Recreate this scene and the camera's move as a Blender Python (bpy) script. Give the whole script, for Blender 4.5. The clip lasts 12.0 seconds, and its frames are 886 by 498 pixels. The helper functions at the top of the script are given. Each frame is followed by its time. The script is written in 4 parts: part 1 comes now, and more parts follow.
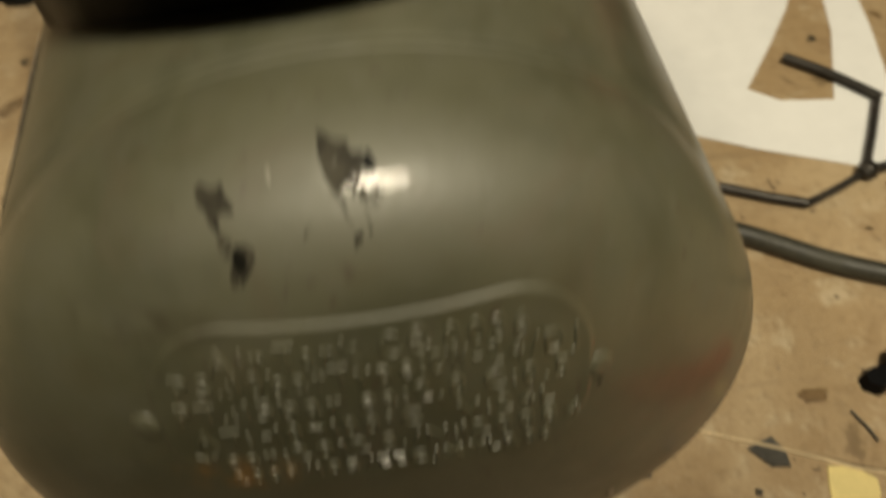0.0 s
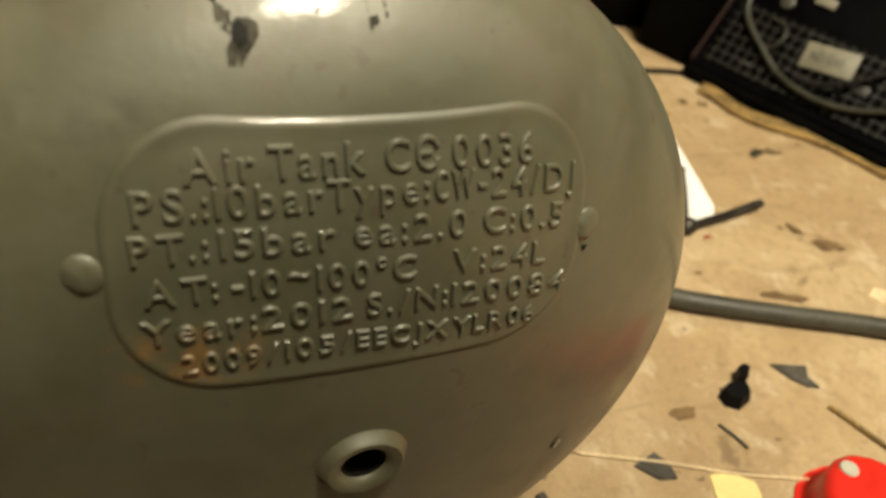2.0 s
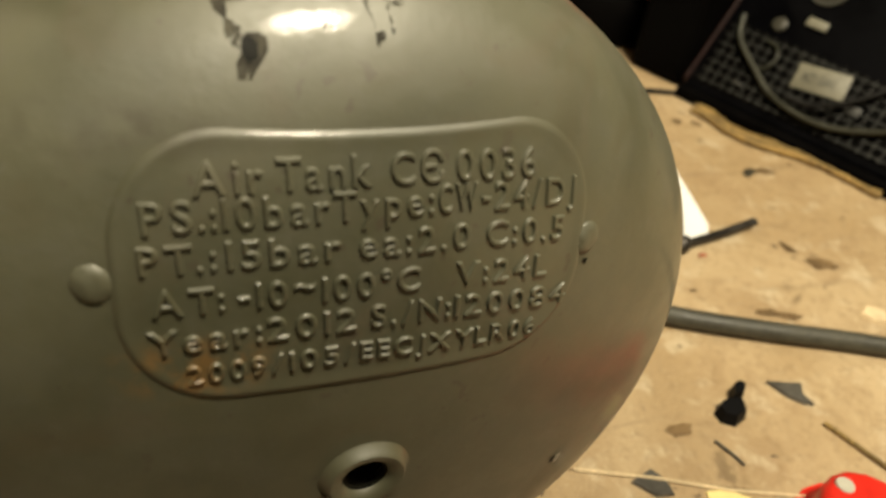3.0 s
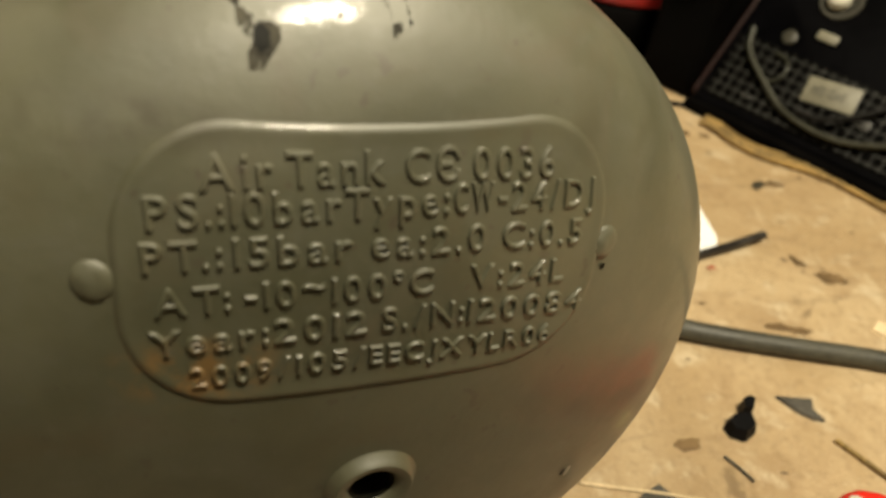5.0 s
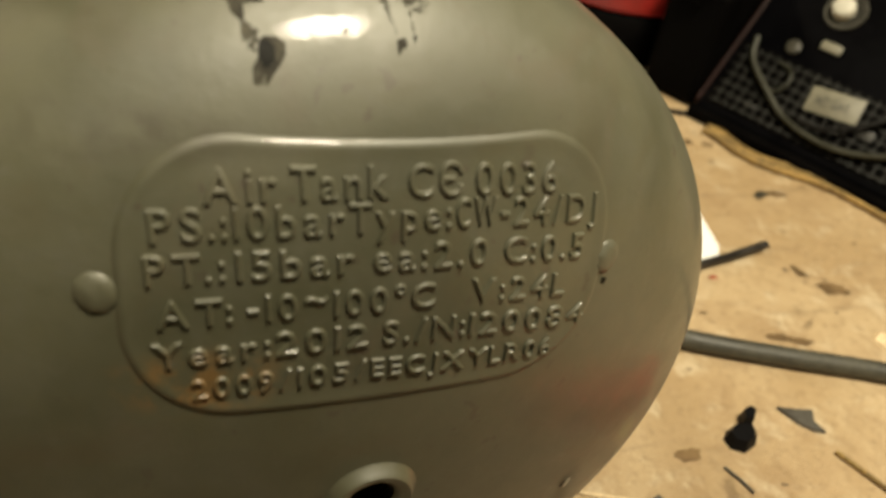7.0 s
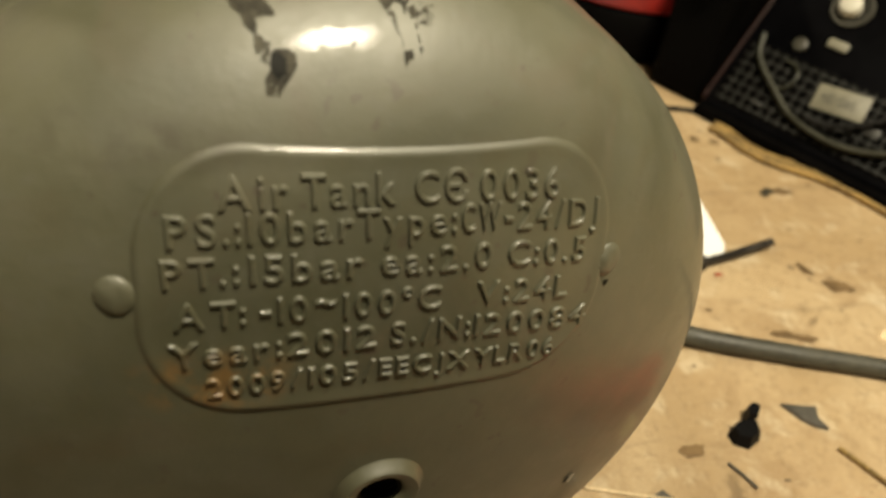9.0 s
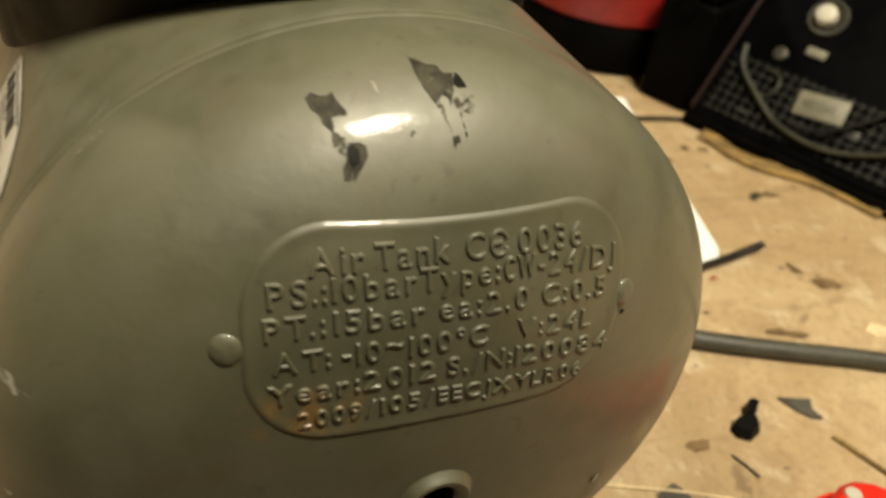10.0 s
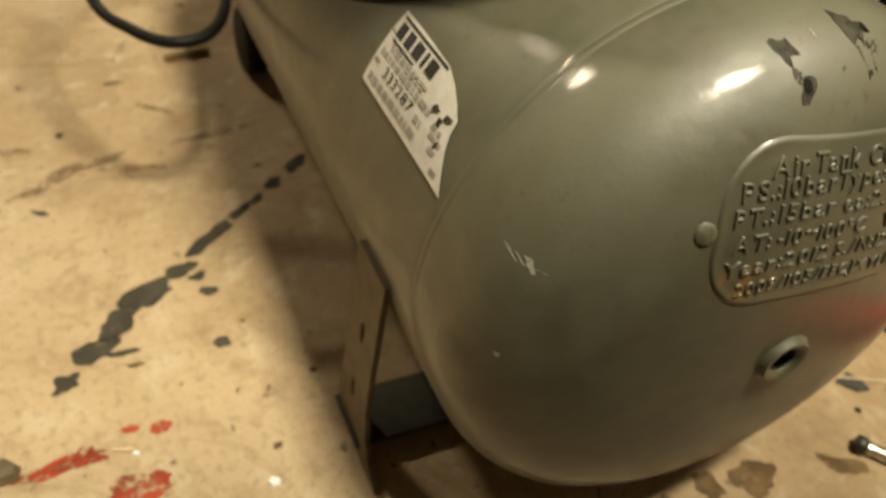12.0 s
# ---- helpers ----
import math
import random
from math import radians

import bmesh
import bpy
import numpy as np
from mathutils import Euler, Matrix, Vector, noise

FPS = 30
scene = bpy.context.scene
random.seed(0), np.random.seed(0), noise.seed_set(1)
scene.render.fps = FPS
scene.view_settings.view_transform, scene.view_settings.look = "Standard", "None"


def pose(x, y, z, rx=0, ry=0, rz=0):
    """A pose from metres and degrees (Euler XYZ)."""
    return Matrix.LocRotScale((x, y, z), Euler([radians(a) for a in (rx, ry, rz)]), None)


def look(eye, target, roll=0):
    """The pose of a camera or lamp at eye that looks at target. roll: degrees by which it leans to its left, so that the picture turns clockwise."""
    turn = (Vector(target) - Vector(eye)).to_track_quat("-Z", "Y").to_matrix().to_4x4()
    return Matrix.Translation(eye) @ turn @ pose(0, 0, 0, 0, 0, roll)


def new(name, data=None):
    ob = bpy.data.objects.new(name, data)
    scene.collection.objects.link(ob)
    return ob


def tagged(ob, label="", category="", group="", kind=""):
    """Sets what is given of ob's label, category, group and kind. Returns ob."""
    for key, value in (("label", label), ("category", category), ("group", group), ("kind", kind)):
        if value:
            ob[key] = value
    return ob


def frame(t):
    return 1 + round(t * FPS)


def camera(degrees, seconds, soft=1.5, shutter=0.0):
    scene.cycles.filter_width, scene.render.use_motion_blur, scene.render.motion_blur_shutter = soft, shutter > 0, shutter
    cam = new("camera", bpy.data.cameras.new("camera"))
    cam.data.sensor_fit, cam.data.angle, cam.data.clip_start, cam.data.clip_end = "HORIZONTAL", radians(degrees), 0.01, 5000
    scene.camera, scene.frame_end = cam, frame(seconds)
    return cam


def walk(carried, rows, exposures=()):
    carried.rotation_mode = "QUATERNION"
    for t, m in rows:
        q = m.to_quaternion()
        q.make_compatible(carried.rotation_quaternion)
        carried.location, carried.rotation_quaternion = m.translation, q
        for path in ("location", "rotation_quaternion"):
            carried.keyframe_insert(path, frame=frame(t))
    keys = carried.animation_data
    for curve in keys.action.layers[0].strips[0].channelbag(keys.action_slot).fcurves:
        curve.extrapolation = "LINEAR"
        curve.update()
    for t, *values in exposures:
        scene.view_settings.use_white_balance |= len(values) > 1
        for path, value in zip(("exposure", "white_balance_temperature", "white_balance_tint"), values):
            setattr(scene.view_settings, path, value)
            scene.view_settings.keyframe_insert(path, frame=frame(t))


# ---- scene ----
cam = camera(57.1, 12.0, soft=2.5, shutter=0.5)
PATH = [
    (0, (0.027, -0.130, 0.378), (-0.010, 1.036, -1.246), -7.6),
    (0.1, (0.015, -0.142, 0.361), (0.065, 1.052, -1.243), -4.2),
    (0.2, (-0.003, -0.149, 0.350), (0.192, 1.049, -1.240), 0.3),
    (0.3, (-0.022, -0.164, 0.345), (0.310, 1.014, -1.237), 5.4),
    (0.4, (-0.035, -0.173, 0.343), (0.344, 1.002, -1.231), 6.6),
    (0.5, (-0.049, -0.172, 0.334), (0.389, 0.991, -1.233), 9.6),
    (0.7, (-0.054, -0.173, 0.318), (0.411, 1.017, -1.221), 8.7),
    (1, (-0.039, -0.161, 0.297), (0.472, 1.109, -1.161), 8.5),
    (1.5, (-0.028, -0.156, 0.307), (0.515, 1.234, -1.024), 8.1),
    (2, (-0.029, -0.17, 0.313), (0.534, 1.241, -0.988), 8.5),
    (2.5, (-0.034, -0.173, 0.314), (0.536, 1.256, -0.963), 8.4),
    (3, (-0.032, -0.172, 0.313), (0.552, 1.265, -0.949), 8.9),
    (5, (-0.033, -0.168, 0.307), (0.551, 1.288, -0.933), 9.6),
    (5.5, (-0.04, -0.167, 0.308), (0.542, 1.297, -0.923), 9.4),
    (6, (-0.038, -0.167, 0.308), (0.546, 1.295, -0.926), 10.0),
    (6.5, (-0.036, -0.167, 0.307), (0.545, 1.294, -0.929), 10.1),
    (7, (-0.033, -0.167, 0.309), (0.547, 1.296, -0.925), 10.0),
    (9, (-0.034, -0.17, 0.314), (0.526, 1.29, -0.933), 9.6),
    (9.5, (-0.036, -0.175, 0.326), (0.531, 1.286, -0.916), 9.3),
    (10, (-0.055, -0.184, 0.343), (0.521, 1.271, -0.901), 7.3),
    (10.5, (-0.082, -0.188, 0.356), (0.494, 1.24, -0.921), 7.7),
    (11, (-0.147, -0.193, 0.354), (0.464, 1.228, -0.914), 8.4),
    (11.5, (-0.197, -0.187, 0.365), (0.415, 1.206, -0.933), 6.8),
    (12, (-0.207, -0.193, 0.358), (0.418, 1.162, -0.973), 8.1),
]
walk(cam, [(t, look(eye, target, roll)) for t, eye, target, roll in PATH],
     exposures=[(0, -0.9), (0.2, -0.5), (0.5, -0.3), (1.2, 0.0), (12, 0.0)])
cam.data.dof.use_dof = True
cam.data.dof.focus_distance = 0.24
cam.data.dof.aperture_fstop = 12

# ---- light ----
world = bpy.data.worlds.new("room_air")
scene.world = world
world.use_nodes = True
world.node_tree.nodes["Background"].inputs[0].default_value = (1.0, 0.8, 0.55, 1)
world.node_tree.nodes["Background"].inputs[1].default_value = 0.009
LAMP = (0.31, -0.60, 2.27)
lamp_data = bpy.data.lights.new("ceiling_lamp_light", "AREA")
lamp_data.shape, lamp_data.size, lamp_data.size_y = "RECTANGLE", 0.42, 0.30
lamp_data.energy, lamp_data.color = 99, (1.0, 0.895, 0.665)
lamp_ob = new("ceiling_lamp_light", lamp_data)
lamp_ob.matrix_world = look(LAMP, (LAMP[0], LAMP[1] + 0.001, 0))
# Unseen fill lamp, added to brighten the tank's left side and its shadow.
FILL_LAMP = (-0.80, 1.83, 1.52)
fill_data = bpy.data.lights.new("fill_lamp_light", "AREA")
fill_data.shape, fill_data.size, fill_data.energy, fill_data.color = "DISK", 0.16, 15, (1.0, 0.84, 0.58)
fill_ob = new("fill_lamp_light", fill_data)
fill_ob.matrix_world = look(FILL_LAMP, (-0.1, 0.1, 0.15))


# ---- materials ----
class Nodes:
    """A material under construction."""

    def __init__(self, name, rough=0.5, metal=0.0, coat=0.0):
        self.m = bpy.data.materials.new(name)
        self.m.use_nodes = True
        self.t = self.m.node_tree
        self.b = self.t.nodes["Principled BSDF"]
        self.b.inputs["Roughness"].default_value = rough
        self.b.inputs["Metallic"].default_value = metal
        self.b.inputs["Coat Weight"].default_value = coat
        self.pos = self.t.nodes.new("ShaderNodeNewGeometry").outputs["Position"]

    def put(self, socket, v):
        if isinstance(v, bpy.types.NodeSocket):
            self.t.links.new(v, socket)
        else:
            socket.default_value = v

    def noise(self, scale, detail=4, rough=0.55, warp=0.0, at=None):
        n = self.t.nodes.new("ShaderNodeTexNoise")
        self.put(n.inputs["Vector"], at or self.pos)
        n.inputs["Scale"].default_value = scale
        n.inputs["Detail"].default_value = detail
        n.inputs["Roughness"].default_value = rough
        n.inputs["Distortion"].default_value = warp
        return n.outputs["Fac"]

    def ramp(self, fac, a, b, lo=0.0, hi=1.0):
        n = self.t.nodes.new("ShaderNodeMapRange")
        n.interpolation_type = "SMOOTHSTEP"
        self.put(n.inputs["Value"], fac)
        for k, v in zip(("From Min", "From Max", "To Min", "To Max"), (a, b, lo, hi)):
            n.inputs[k].default_value = v
        return n.outputs["Result"]

    def math(self, op, a, b=0.0):
        n = self.t.nodes.new("ShaderNodeMath")
        n.operation = op
        self.put(n.inputs[0], a)
        self.put(n.inputs[1], b)
        return n.outputs[0]

    def mix(self, fac, a, b):
        n = self.t.nodes.new("ShaderNodeMix")
        n.data_type = "RGBA"
        self.put(n.inputs[0], fac)
        self.put(n.inputs[6], a if isinstance(a, bpy.types.NodeSocket) else (*a, 1))
        self.put(n.inputs[7], b if isinstance(b, bpy.types.NodeSocket) else (*b, 1))
        return n.outputs[2]

    def near(self, centre, radius, squash=(1, 1, 1)):
        """1 within a patch round a place, fading out at its radius."""
        sub = self.t.nodes.new("ShaderNodeVectorMath")
        sub.operation = "SUBTRACT"
        self.put(sub.inputs[0], self.pos)
        sub.inputs[1].default_value = centre
        mul = self.t.nodes.new("ShaderNodeVectorMath")
        mul.operation = "MULTIPLY"
        self.put(mul.inputs[0], sub.outputs[0])
        mul.inputs[1].default_value = squash
        length = self.t.nodes.new("ShaderNodeVectorMath")
        length.operation = "LENGTH"
        self.put(length.inputs[0], mul.outputs[0])
        return self.ramp(length.outputs["Value"], radius, radius * 0.3)

    def bump(self, height, strength, distance):
        n = self.t.nodes.new("ShaderNodeBump")
        n.inputs["Strength"].default_value = strength
        n.inputs["Distance"].default_value = distance
        self.put(n.inputs["Height"], height)
        self.put(self.b.inputs["Normal"], n.outputs[0])

    def done(self, colour, rough=None):
        self.put(self.b.inputs["Base Color"], colour if isinstance(colour, bpy.types.NodeSocket) else (*colour, 1))
        if rough is not None:
            self.put(self.b.inputs["Roughness"], rough)
        return self.m


def plain(name, colour, rough=0.5, metal=0.0, vary=0.25, scale=180, bump=0.15, coat=0.0, spec=0.5):
    """A material of one paint with mottling at two scales and a fine relief."""
    n = Nodes(name, rough, metal, coat)
    dark = tuple(c * (1 - vary) for c in colour)
    light = tuple(min(1, c * (1 + vary)) for c in colour)
    fine, broad = n.noise(scale, 6), n.noise(scale * 0.12, 3)
    col = n.mix(n.ramp(n.math("ADD", n.math("MULTIPLY", fine, 0.5), n.math("MULTIPLY", broad, 0.5)), 0.36, 0.64), dark, light)
    n.bump(fine, bump, 0.001)
    n.b.inputs["Specular IOR Level"].default_value = spec
    return n.done(col, n.ramp(broad, 0.3, 0.7, max(0.05, rough - 0.08), min(1, rough + 0.1)))


def tank_paint():
    """Grey-green enamel, glossy but dusty, with grime, rust specks and a rusty patch by the last lines of lettering."""
    n = Nodes("tank_enamel", 0.3)
    broad, mid, fine = n.noise(14, 4, 0.6, 0.6), n.noise(70, 5, 0.6), n.noise(420, 4, 0.6)
    col = n.mix(n.ramp(broad, 0.38, 0.62), (0.0690, 0.0695, 0.0335), (0.104, 0.1015, 0.055))
    col = n.mix(n.math("MULTIPLY", n.ramp(mid, 0.5, 0.75), 0.35), col, (0.088, 0.084, 0.050))
    col = n.mix(n.math("MULTIPLY", n.ramp(n.noise(24, 5, 0.65, 1.2), 0.5, 0.72), 0.55), col, (0.098, 0.080, 0.040))
    col = n.mix(n.math("MULTIPLY", n.ramp(n.noise(190, 4, 0.7), 0.52, 0.74), 0.4), col, (0.116, 0.113, 0.080))
    speck = n.math("MULTIPLY", n.ramp(n.noise(230, 2, 0.4), 0.665, 0.72), n.ramp(n.noise(33, 2), 0.44, 0.58))
    col = n.mix(n.math("MULTIPLY", speck, 0.45), col, (0.05, 0.026, 0.014))
    rust = n.math("MULTIPLY", n.near((-0.034, -0.052, 0.181), 0.0165, (0.75, 1, 1.5)), n.ramp(n.noise(180, 5, 0.6), 0.42, 0.62))
    col = n.mix(n.math("MULTIPLY", rust, 0.85), col, (0.22, 0.12, 0.03))
    smear = n.math("MULTIPLY", n.near((-0.045, -0.036, 0.229), 0.02, (0.7, 1, 3.2)), n.ramp(n.noise(90, 4), 0.35, 0.6))
    col = n.mix(n.math("MULTIPLY", smear, 0.85), col, (0.046, 0.038, 0.012))
    n.b.inputs["Specular IOR Level"].default_value = 1.0
    n.b.inputs["Coat Weight"].default_value = 0.40
    n.b.inputs["Coat Roughness"].default_value = 0.11
    n.b.inputs["IOR"].default_value = 1.64
    n.bump(n.math("ADD", n.math("ADD", n.math("MULTIPLY", fine, 0.45), n.math("MULTIPLY", n.noise(1500, 3), 0.12)), n.math("MULTIPLY", n.noise(55, 2), 0.5)), 0.16, 0.0012)
    n.t.links.new(n.b.inputs["Normal"].links[0].from_socket, n.b.inputs["Coat Normal"])
    return n.done(col, n.math("ADD", n.ramp(mid, 0.3, 0.7, 0.50, 0.62), n.math("MULTIPLY", fine, 0.06)))


def floor_board():
    """Worn tan painted boarding: pale rubbed patches, brown stains and drag marks, dark flecks, grit."""
    n = Nodes("worn_floor_paint", 0.5)
    broad, mid, fine, grain = n.noise(4.5, 5, 0.62, 0.8), n.noise(24, 6, 0.66, 0.7), n.noise(150, 6, 0.68), n.noise(950, 3, 0.6)
    col = n.mix(n.ramp(broad, 0.36, 0.64), (0.385, 0.270, 0.142), (0.52, 0.395, 0.235))
    col = n.mix(n.math("MULTIPLY", n.ramp(mid, 0.48, 0.70), 0.6), col, (0.29, 0.19, 0.092))
    col = n.mix(n.math("MULTIPLY", n.ramp(n.noise(38, 5, 0.65), 0.52, 0.70), 0.65), col, (0.60, 0.50, 0.34))
    col = n.mix(n.math("MULTIPLY", n.ramp(fine, 0.48, 0.68), 0.42), col, (0.22, 0.145, 0.07))
    col = n.mix(n.math("MULTIPLY", n.ramp(grain, 0.52, 0.70), 0.32), col, (0.20, 0.135, 0.07))
    col = n.mix(n.math("MULTIPLY", n.ramp(n.noise(620, 3, 0.6), 0.60, 0.72), 0.55), col, (0.68, 0.60, 0.44))
    drag = n.t.nodes.new("ShaderNodeMapping")
    n.put(drag.inputs["Vector"], n.pos)
    drag.inputs["Rotation"].default_value = (0, 0, radians(-28))
    drag.inputs["Scale"].default_value = (4.0, 30.0, 1.0)
    col = n.mix(n.math("MULTIPLY", n.ramp(n.noise(1.0, 5, 0.6, 0.5, drag.outputs[0]), 0.58, 0.74), 0.6), col, (0.20, 0.14, 0.078))
    fleck = n.math("MULTIPLY", n.ramp(n.noise(115, 2, 0.4, 0.6), 0.69, 0.74), n.ramp(n.noise(16, 3), 0.40, 0.56))
    col = n.mix(n.math("MULTIPLY", fleck, 0.85), col, (0.075, 0.048, 0.026))
    blot = n.ramp(n.noise(27, 4, 0.55, 0.8), 0.66, 0.73)
    col = n.mix(n.math("MULTIPLY", blot, 0.6), col, (0.13, 0.085, 0.04))
    n.bump(n.math("ADD", n.math("ADD", fine, n.math("MULTIPLY", grain, 0.7)), mid), 0.55, 0.0014)
    return n.done(col, n.ramp(mid, 0.35, 0.65, 0.36, 0.58))


def smear(name, colour, rough, cover, lip=0.0004):
    """Dried spill on the floor: it thins out in patches and towards its rim, where it is lowest."""
    n = Nodes(name, rough)
    parts = n.t.nodes.new("ShaderNodeSeparateXYZ")
    n.put(parts.inputs[0], n.pos)
    body = n.ramp(parts.outputs[2], 0.0002, 0.0002 + lip)
    patch = n.math("ADD", n.math("MULTIPLY", n.noise(75, 5, 0.65, 0.6), 0.6), n.math("MULTIPLY", n.noise(380, 4, 0.6), 0.4))
    n.put(n.b.inputs["Alpha"], n.math("MULTIPLY", n.ramp(n.math("ADD", patch, n.math("MULTIPLY", body, 0.42)), 0.80 - cover, 1.0 - cover), 0.86))
    col = n.mix(n.ramp(n.noise(45, 4), 0.4, 0.65), tuple(colour), tuple(c * 1.9 for c in colour))
    n.b.inputs["Specular IOR Level"].default_value = 0.2
    n.bump(n.noise(220, 5), 0.3, 0.001)
    return n.done(col)


def flaked(name, colour, bare):
    """Matt undercoat with islets of enamel left on it; bare sets how much of those there is."""
    n = Nodes(name, 0.65)
    islets = n.math("ADD", n.math("MULTIPLY", n.noise(520, 4, 0.6, 0.8), 0.65), n.math("MULTIPLY", n.noise(2100, 3, 0.6), 0.35))
    n.put(n.b.inputs["Alpha"], n.ramp(islets, bare - 0.03, bare + 0.03))
    n.b.inputs["Specular IOR Level"].default_value = 0.25
    grain = n.noise(900, 4)
    n.bump(grain, 0.3, 0.001)
    return n.done(n.mix(n.ramp(n.noise(260, 4), 0.35, 0.65), tuple(c * 0.55 for c in colour), tuple(c * 1.3 for c in colour)))


TANK = tank_paint()
FLOOR = floor_board()
BLACK_PLASTIC = plain("black_plastic", (0.0025, 0.0025, 0.0028), 0.5, vary=0.3, scale=400, bump=0.1, spec=0.12)
BLACK_PANEL = plain("black_panel", (0.0009, 0.0009, 0.0013), 0.5, vary=0.3, scale=300, bump=0.05, spec=0.04)
RUBBER = plain("black_rubber", (0.006, 0.0056, 0.005), 0.6, vary=0.3, scale=500, bump=0.2, spec=0.2)
HOSE = plain("grey_hose_rubber", (0.048, 0.046, 0.033), 0.55, vary=0.3, scale=350, bump=0.2)
STEEL_DARK = plain("dark_steel", (0.045, 0.04, 0.034), 0.42, metal=0.6, vary=0.4, scale=500, bump=0.25)
STEEL = plain("bright_steel", (0.55, 0.53, 0.48), 0.25, metal=1.0, vary=0.2, scale=600, bump=0.08)
BARE = plain("bared_metal", (0.008, 0.0078, 0.005), 0.55, vary=0.6, scale=300, bump=0.2, spec=0.15)
PAPER = plain("white_paper", (0.82, 0.82, 0.8), 0.8, vary=0.03, scale=60, bump=0.1)
LABEL = plain("sticker_paper", (0.66, 0.63, 0.56), 0.45, vary=0.1, scale=220, bump=0.05)
INK = plain("black_ink", (0.03, 0.028, 0.025), 0.5, vary=0.3, scale=600, bump=0.0)
INK_GREY = plain("faded_ink", (0.33, 0.31, 0.27), 0.5, vary=0.25, scale=900, bump=0.0)
RED = plain("red_paint", (0.62, 0.022, 0.012), 0.28, vary=0.15, scale=120, bump=0.05)
RED_DULL = plain("dull_red_plastic", (0.23, 0.008, 0.005), 0.45, vary=0.2, scale=120, bump=0.05)
RED_SMEAR = smear("red_paint_smear", (0.24, 0.032, 0.014), 0.65, 0.02)
OIL = smear("oily_grime", (0.040, 0.036, 0.025), 0.5, 0.13)
DRAG = smear("faint_drag_mark", (0.19, 0.125, 0.065), 0.55, -0.02)
STAIN = smear("brown_stain", (0.12, 0.078, 0.038), 0.5, 0.08)
YELLOW = plain("yellow_card", (0.80, 0.66, 0.28), 0.7, vary=0.08, scale=200, bump=0.1)
SHARD = plain("dark_shard", (0.07, 0.065, 0.055), 0.35, vary=0.3, scale=400, bump=0.2)
STRAW = plain("pale_splinter", (0.66, 0.52, 0.32), 0.6, vary=0.2, scale=500, bump=0.2)
DULL_BLACK = plain("dull_black_plastic", (0.0016, 0.0014, 0.0013), 0.6, vary=0.3, scale=300, bump=0.1, spec=0.03)
BADGE = plain("dusty_white_print", (0.17, 0.16, 0.115), 0.5, vary=0.15, scale=200, bump=0.05)
FOOT = plain("dull_green_steel", (0.034, 0.034, 0.024), 0.6, vary=0.35, scale=120, bump=0.2, spec=0.3)
CRACK = plain("crack_dirt", (0.11, 0.072, 0.035), 0.8, vary=0.5, scale=300, bump=0.1)
CORD = plain("brown_cord", (0.22, 0.145, 0.045), 0.8, vary=0.5, scale=500, bump=0.5)
WHITE = plain("white_plastic", (0.5, 0.48, 0.40), 0.4, vary=0.08, scale=200, bump=0.05)
GREY_INK = plain("panel_grey", (0.045, 0.042, 0.03), 0.45, vary=0.15, scale=300, bump=0.0)
SCUFF = plain("pale_scuff", (0.36, 0.35, 0.29), 0.4, vary=0.3, scale=700, bump=0.2)
# Bright metal for scratches, with their glint put into the colour.
GLINT = plain("scratch_glint_metal", (0.75, 0.72, 0.62), 0.28, metal=0.6, vary=0.2, scale=700, bump=0.2)
CHIPPED = flaked("chipped_undercoat", (0.050, 0.045, 0.031), 0.40)
CHIP_EDGE = flaked("thin_worn_enamel", (0.066, 0.060, 0.042), 0.52)
# Foot steel with the floor's tan reflection put into its colour; also colours dirt.
FOOT_BOUNCE_AND_DIRT = plain("foot_bounce_and_dirt", (0.120, 0.090, 0.048), 0.5, vary=0.3, scale=110, bump=0.2, spec=0.4)
MAROON = plain("dark_maroon_paint", (0.016, 0.006, 0.005), 0.45, vary=0.3, scale=200, bump=0.1, spec=0.2)
WIRE = plain("dusty_grille_wire", (0.014, 0.0135, 0.010), 0.5, vary=0.3, scale=400, bump=0.1)
SHEATH = plain("grey_cable_sheath", (0.026, 0.026, 0.016), 0.4, vary=0.25, scale=300, bump=0.1)
ROPE = plain("frayed_yellow_rope", (0.27, 0.175, 0.058), 0.85, vary=0.5, scale=420, bump=0.6)
WALL = plain("dull_wall_plaster", (0.12, 0.10, 0.075), 0.85, vary=0.12, scale=25, bump=0.3)


# ---- building helpers ----
def part(name, bm, material, parent=None, label="", smooth=True):
    me = bpy.data.meshes.new(name)
    bmesh.ops.recalc_face_normals(bm, faces=bm.faces)
    bm.to_mesh(me)
    bm.free()
    me.materials.append(material)
    if smooth:
        me.shade_smooth()
        me.set_sharp_from_angle(angle=radians(42))
    ob = new(name, me)
    ob.parent = parent
    return tagged(ob, label)


def thing(name, label, category, m=None, group="", kind=""):
    ob = new(name)
    ob.empty_display_size = 0.02
    if m:
        ob.matrix_world = m
    return tagged(ob, label, category, group, kind)


def lathe(profile, segments=64, closed=False):
    """Rings about the y axis from (radius, y) pairs."""
    bm = bmesh.new()
    rings = []
    for r, y in profile:
        rings.append([bm.verts.new((r * math.sin(2 * math.pi * k / segments), y, r * math.cos(2 * math.pi * k / segments))) for k in range(segments)])
    pairs = list(zip(rings, rings[1:])) + ([(rings[-1], rings[0])] if closed else [])
    for a, b in pairs:
        for k in range(segments):
            bm.faces.new((a[k], a[(k + 1) % segments], b[(k + 1) % segments], b[k]))
    if not closed:
        for ring in (rings[0], rings[-1]):
            bm.faces.new(ring)
    return bm


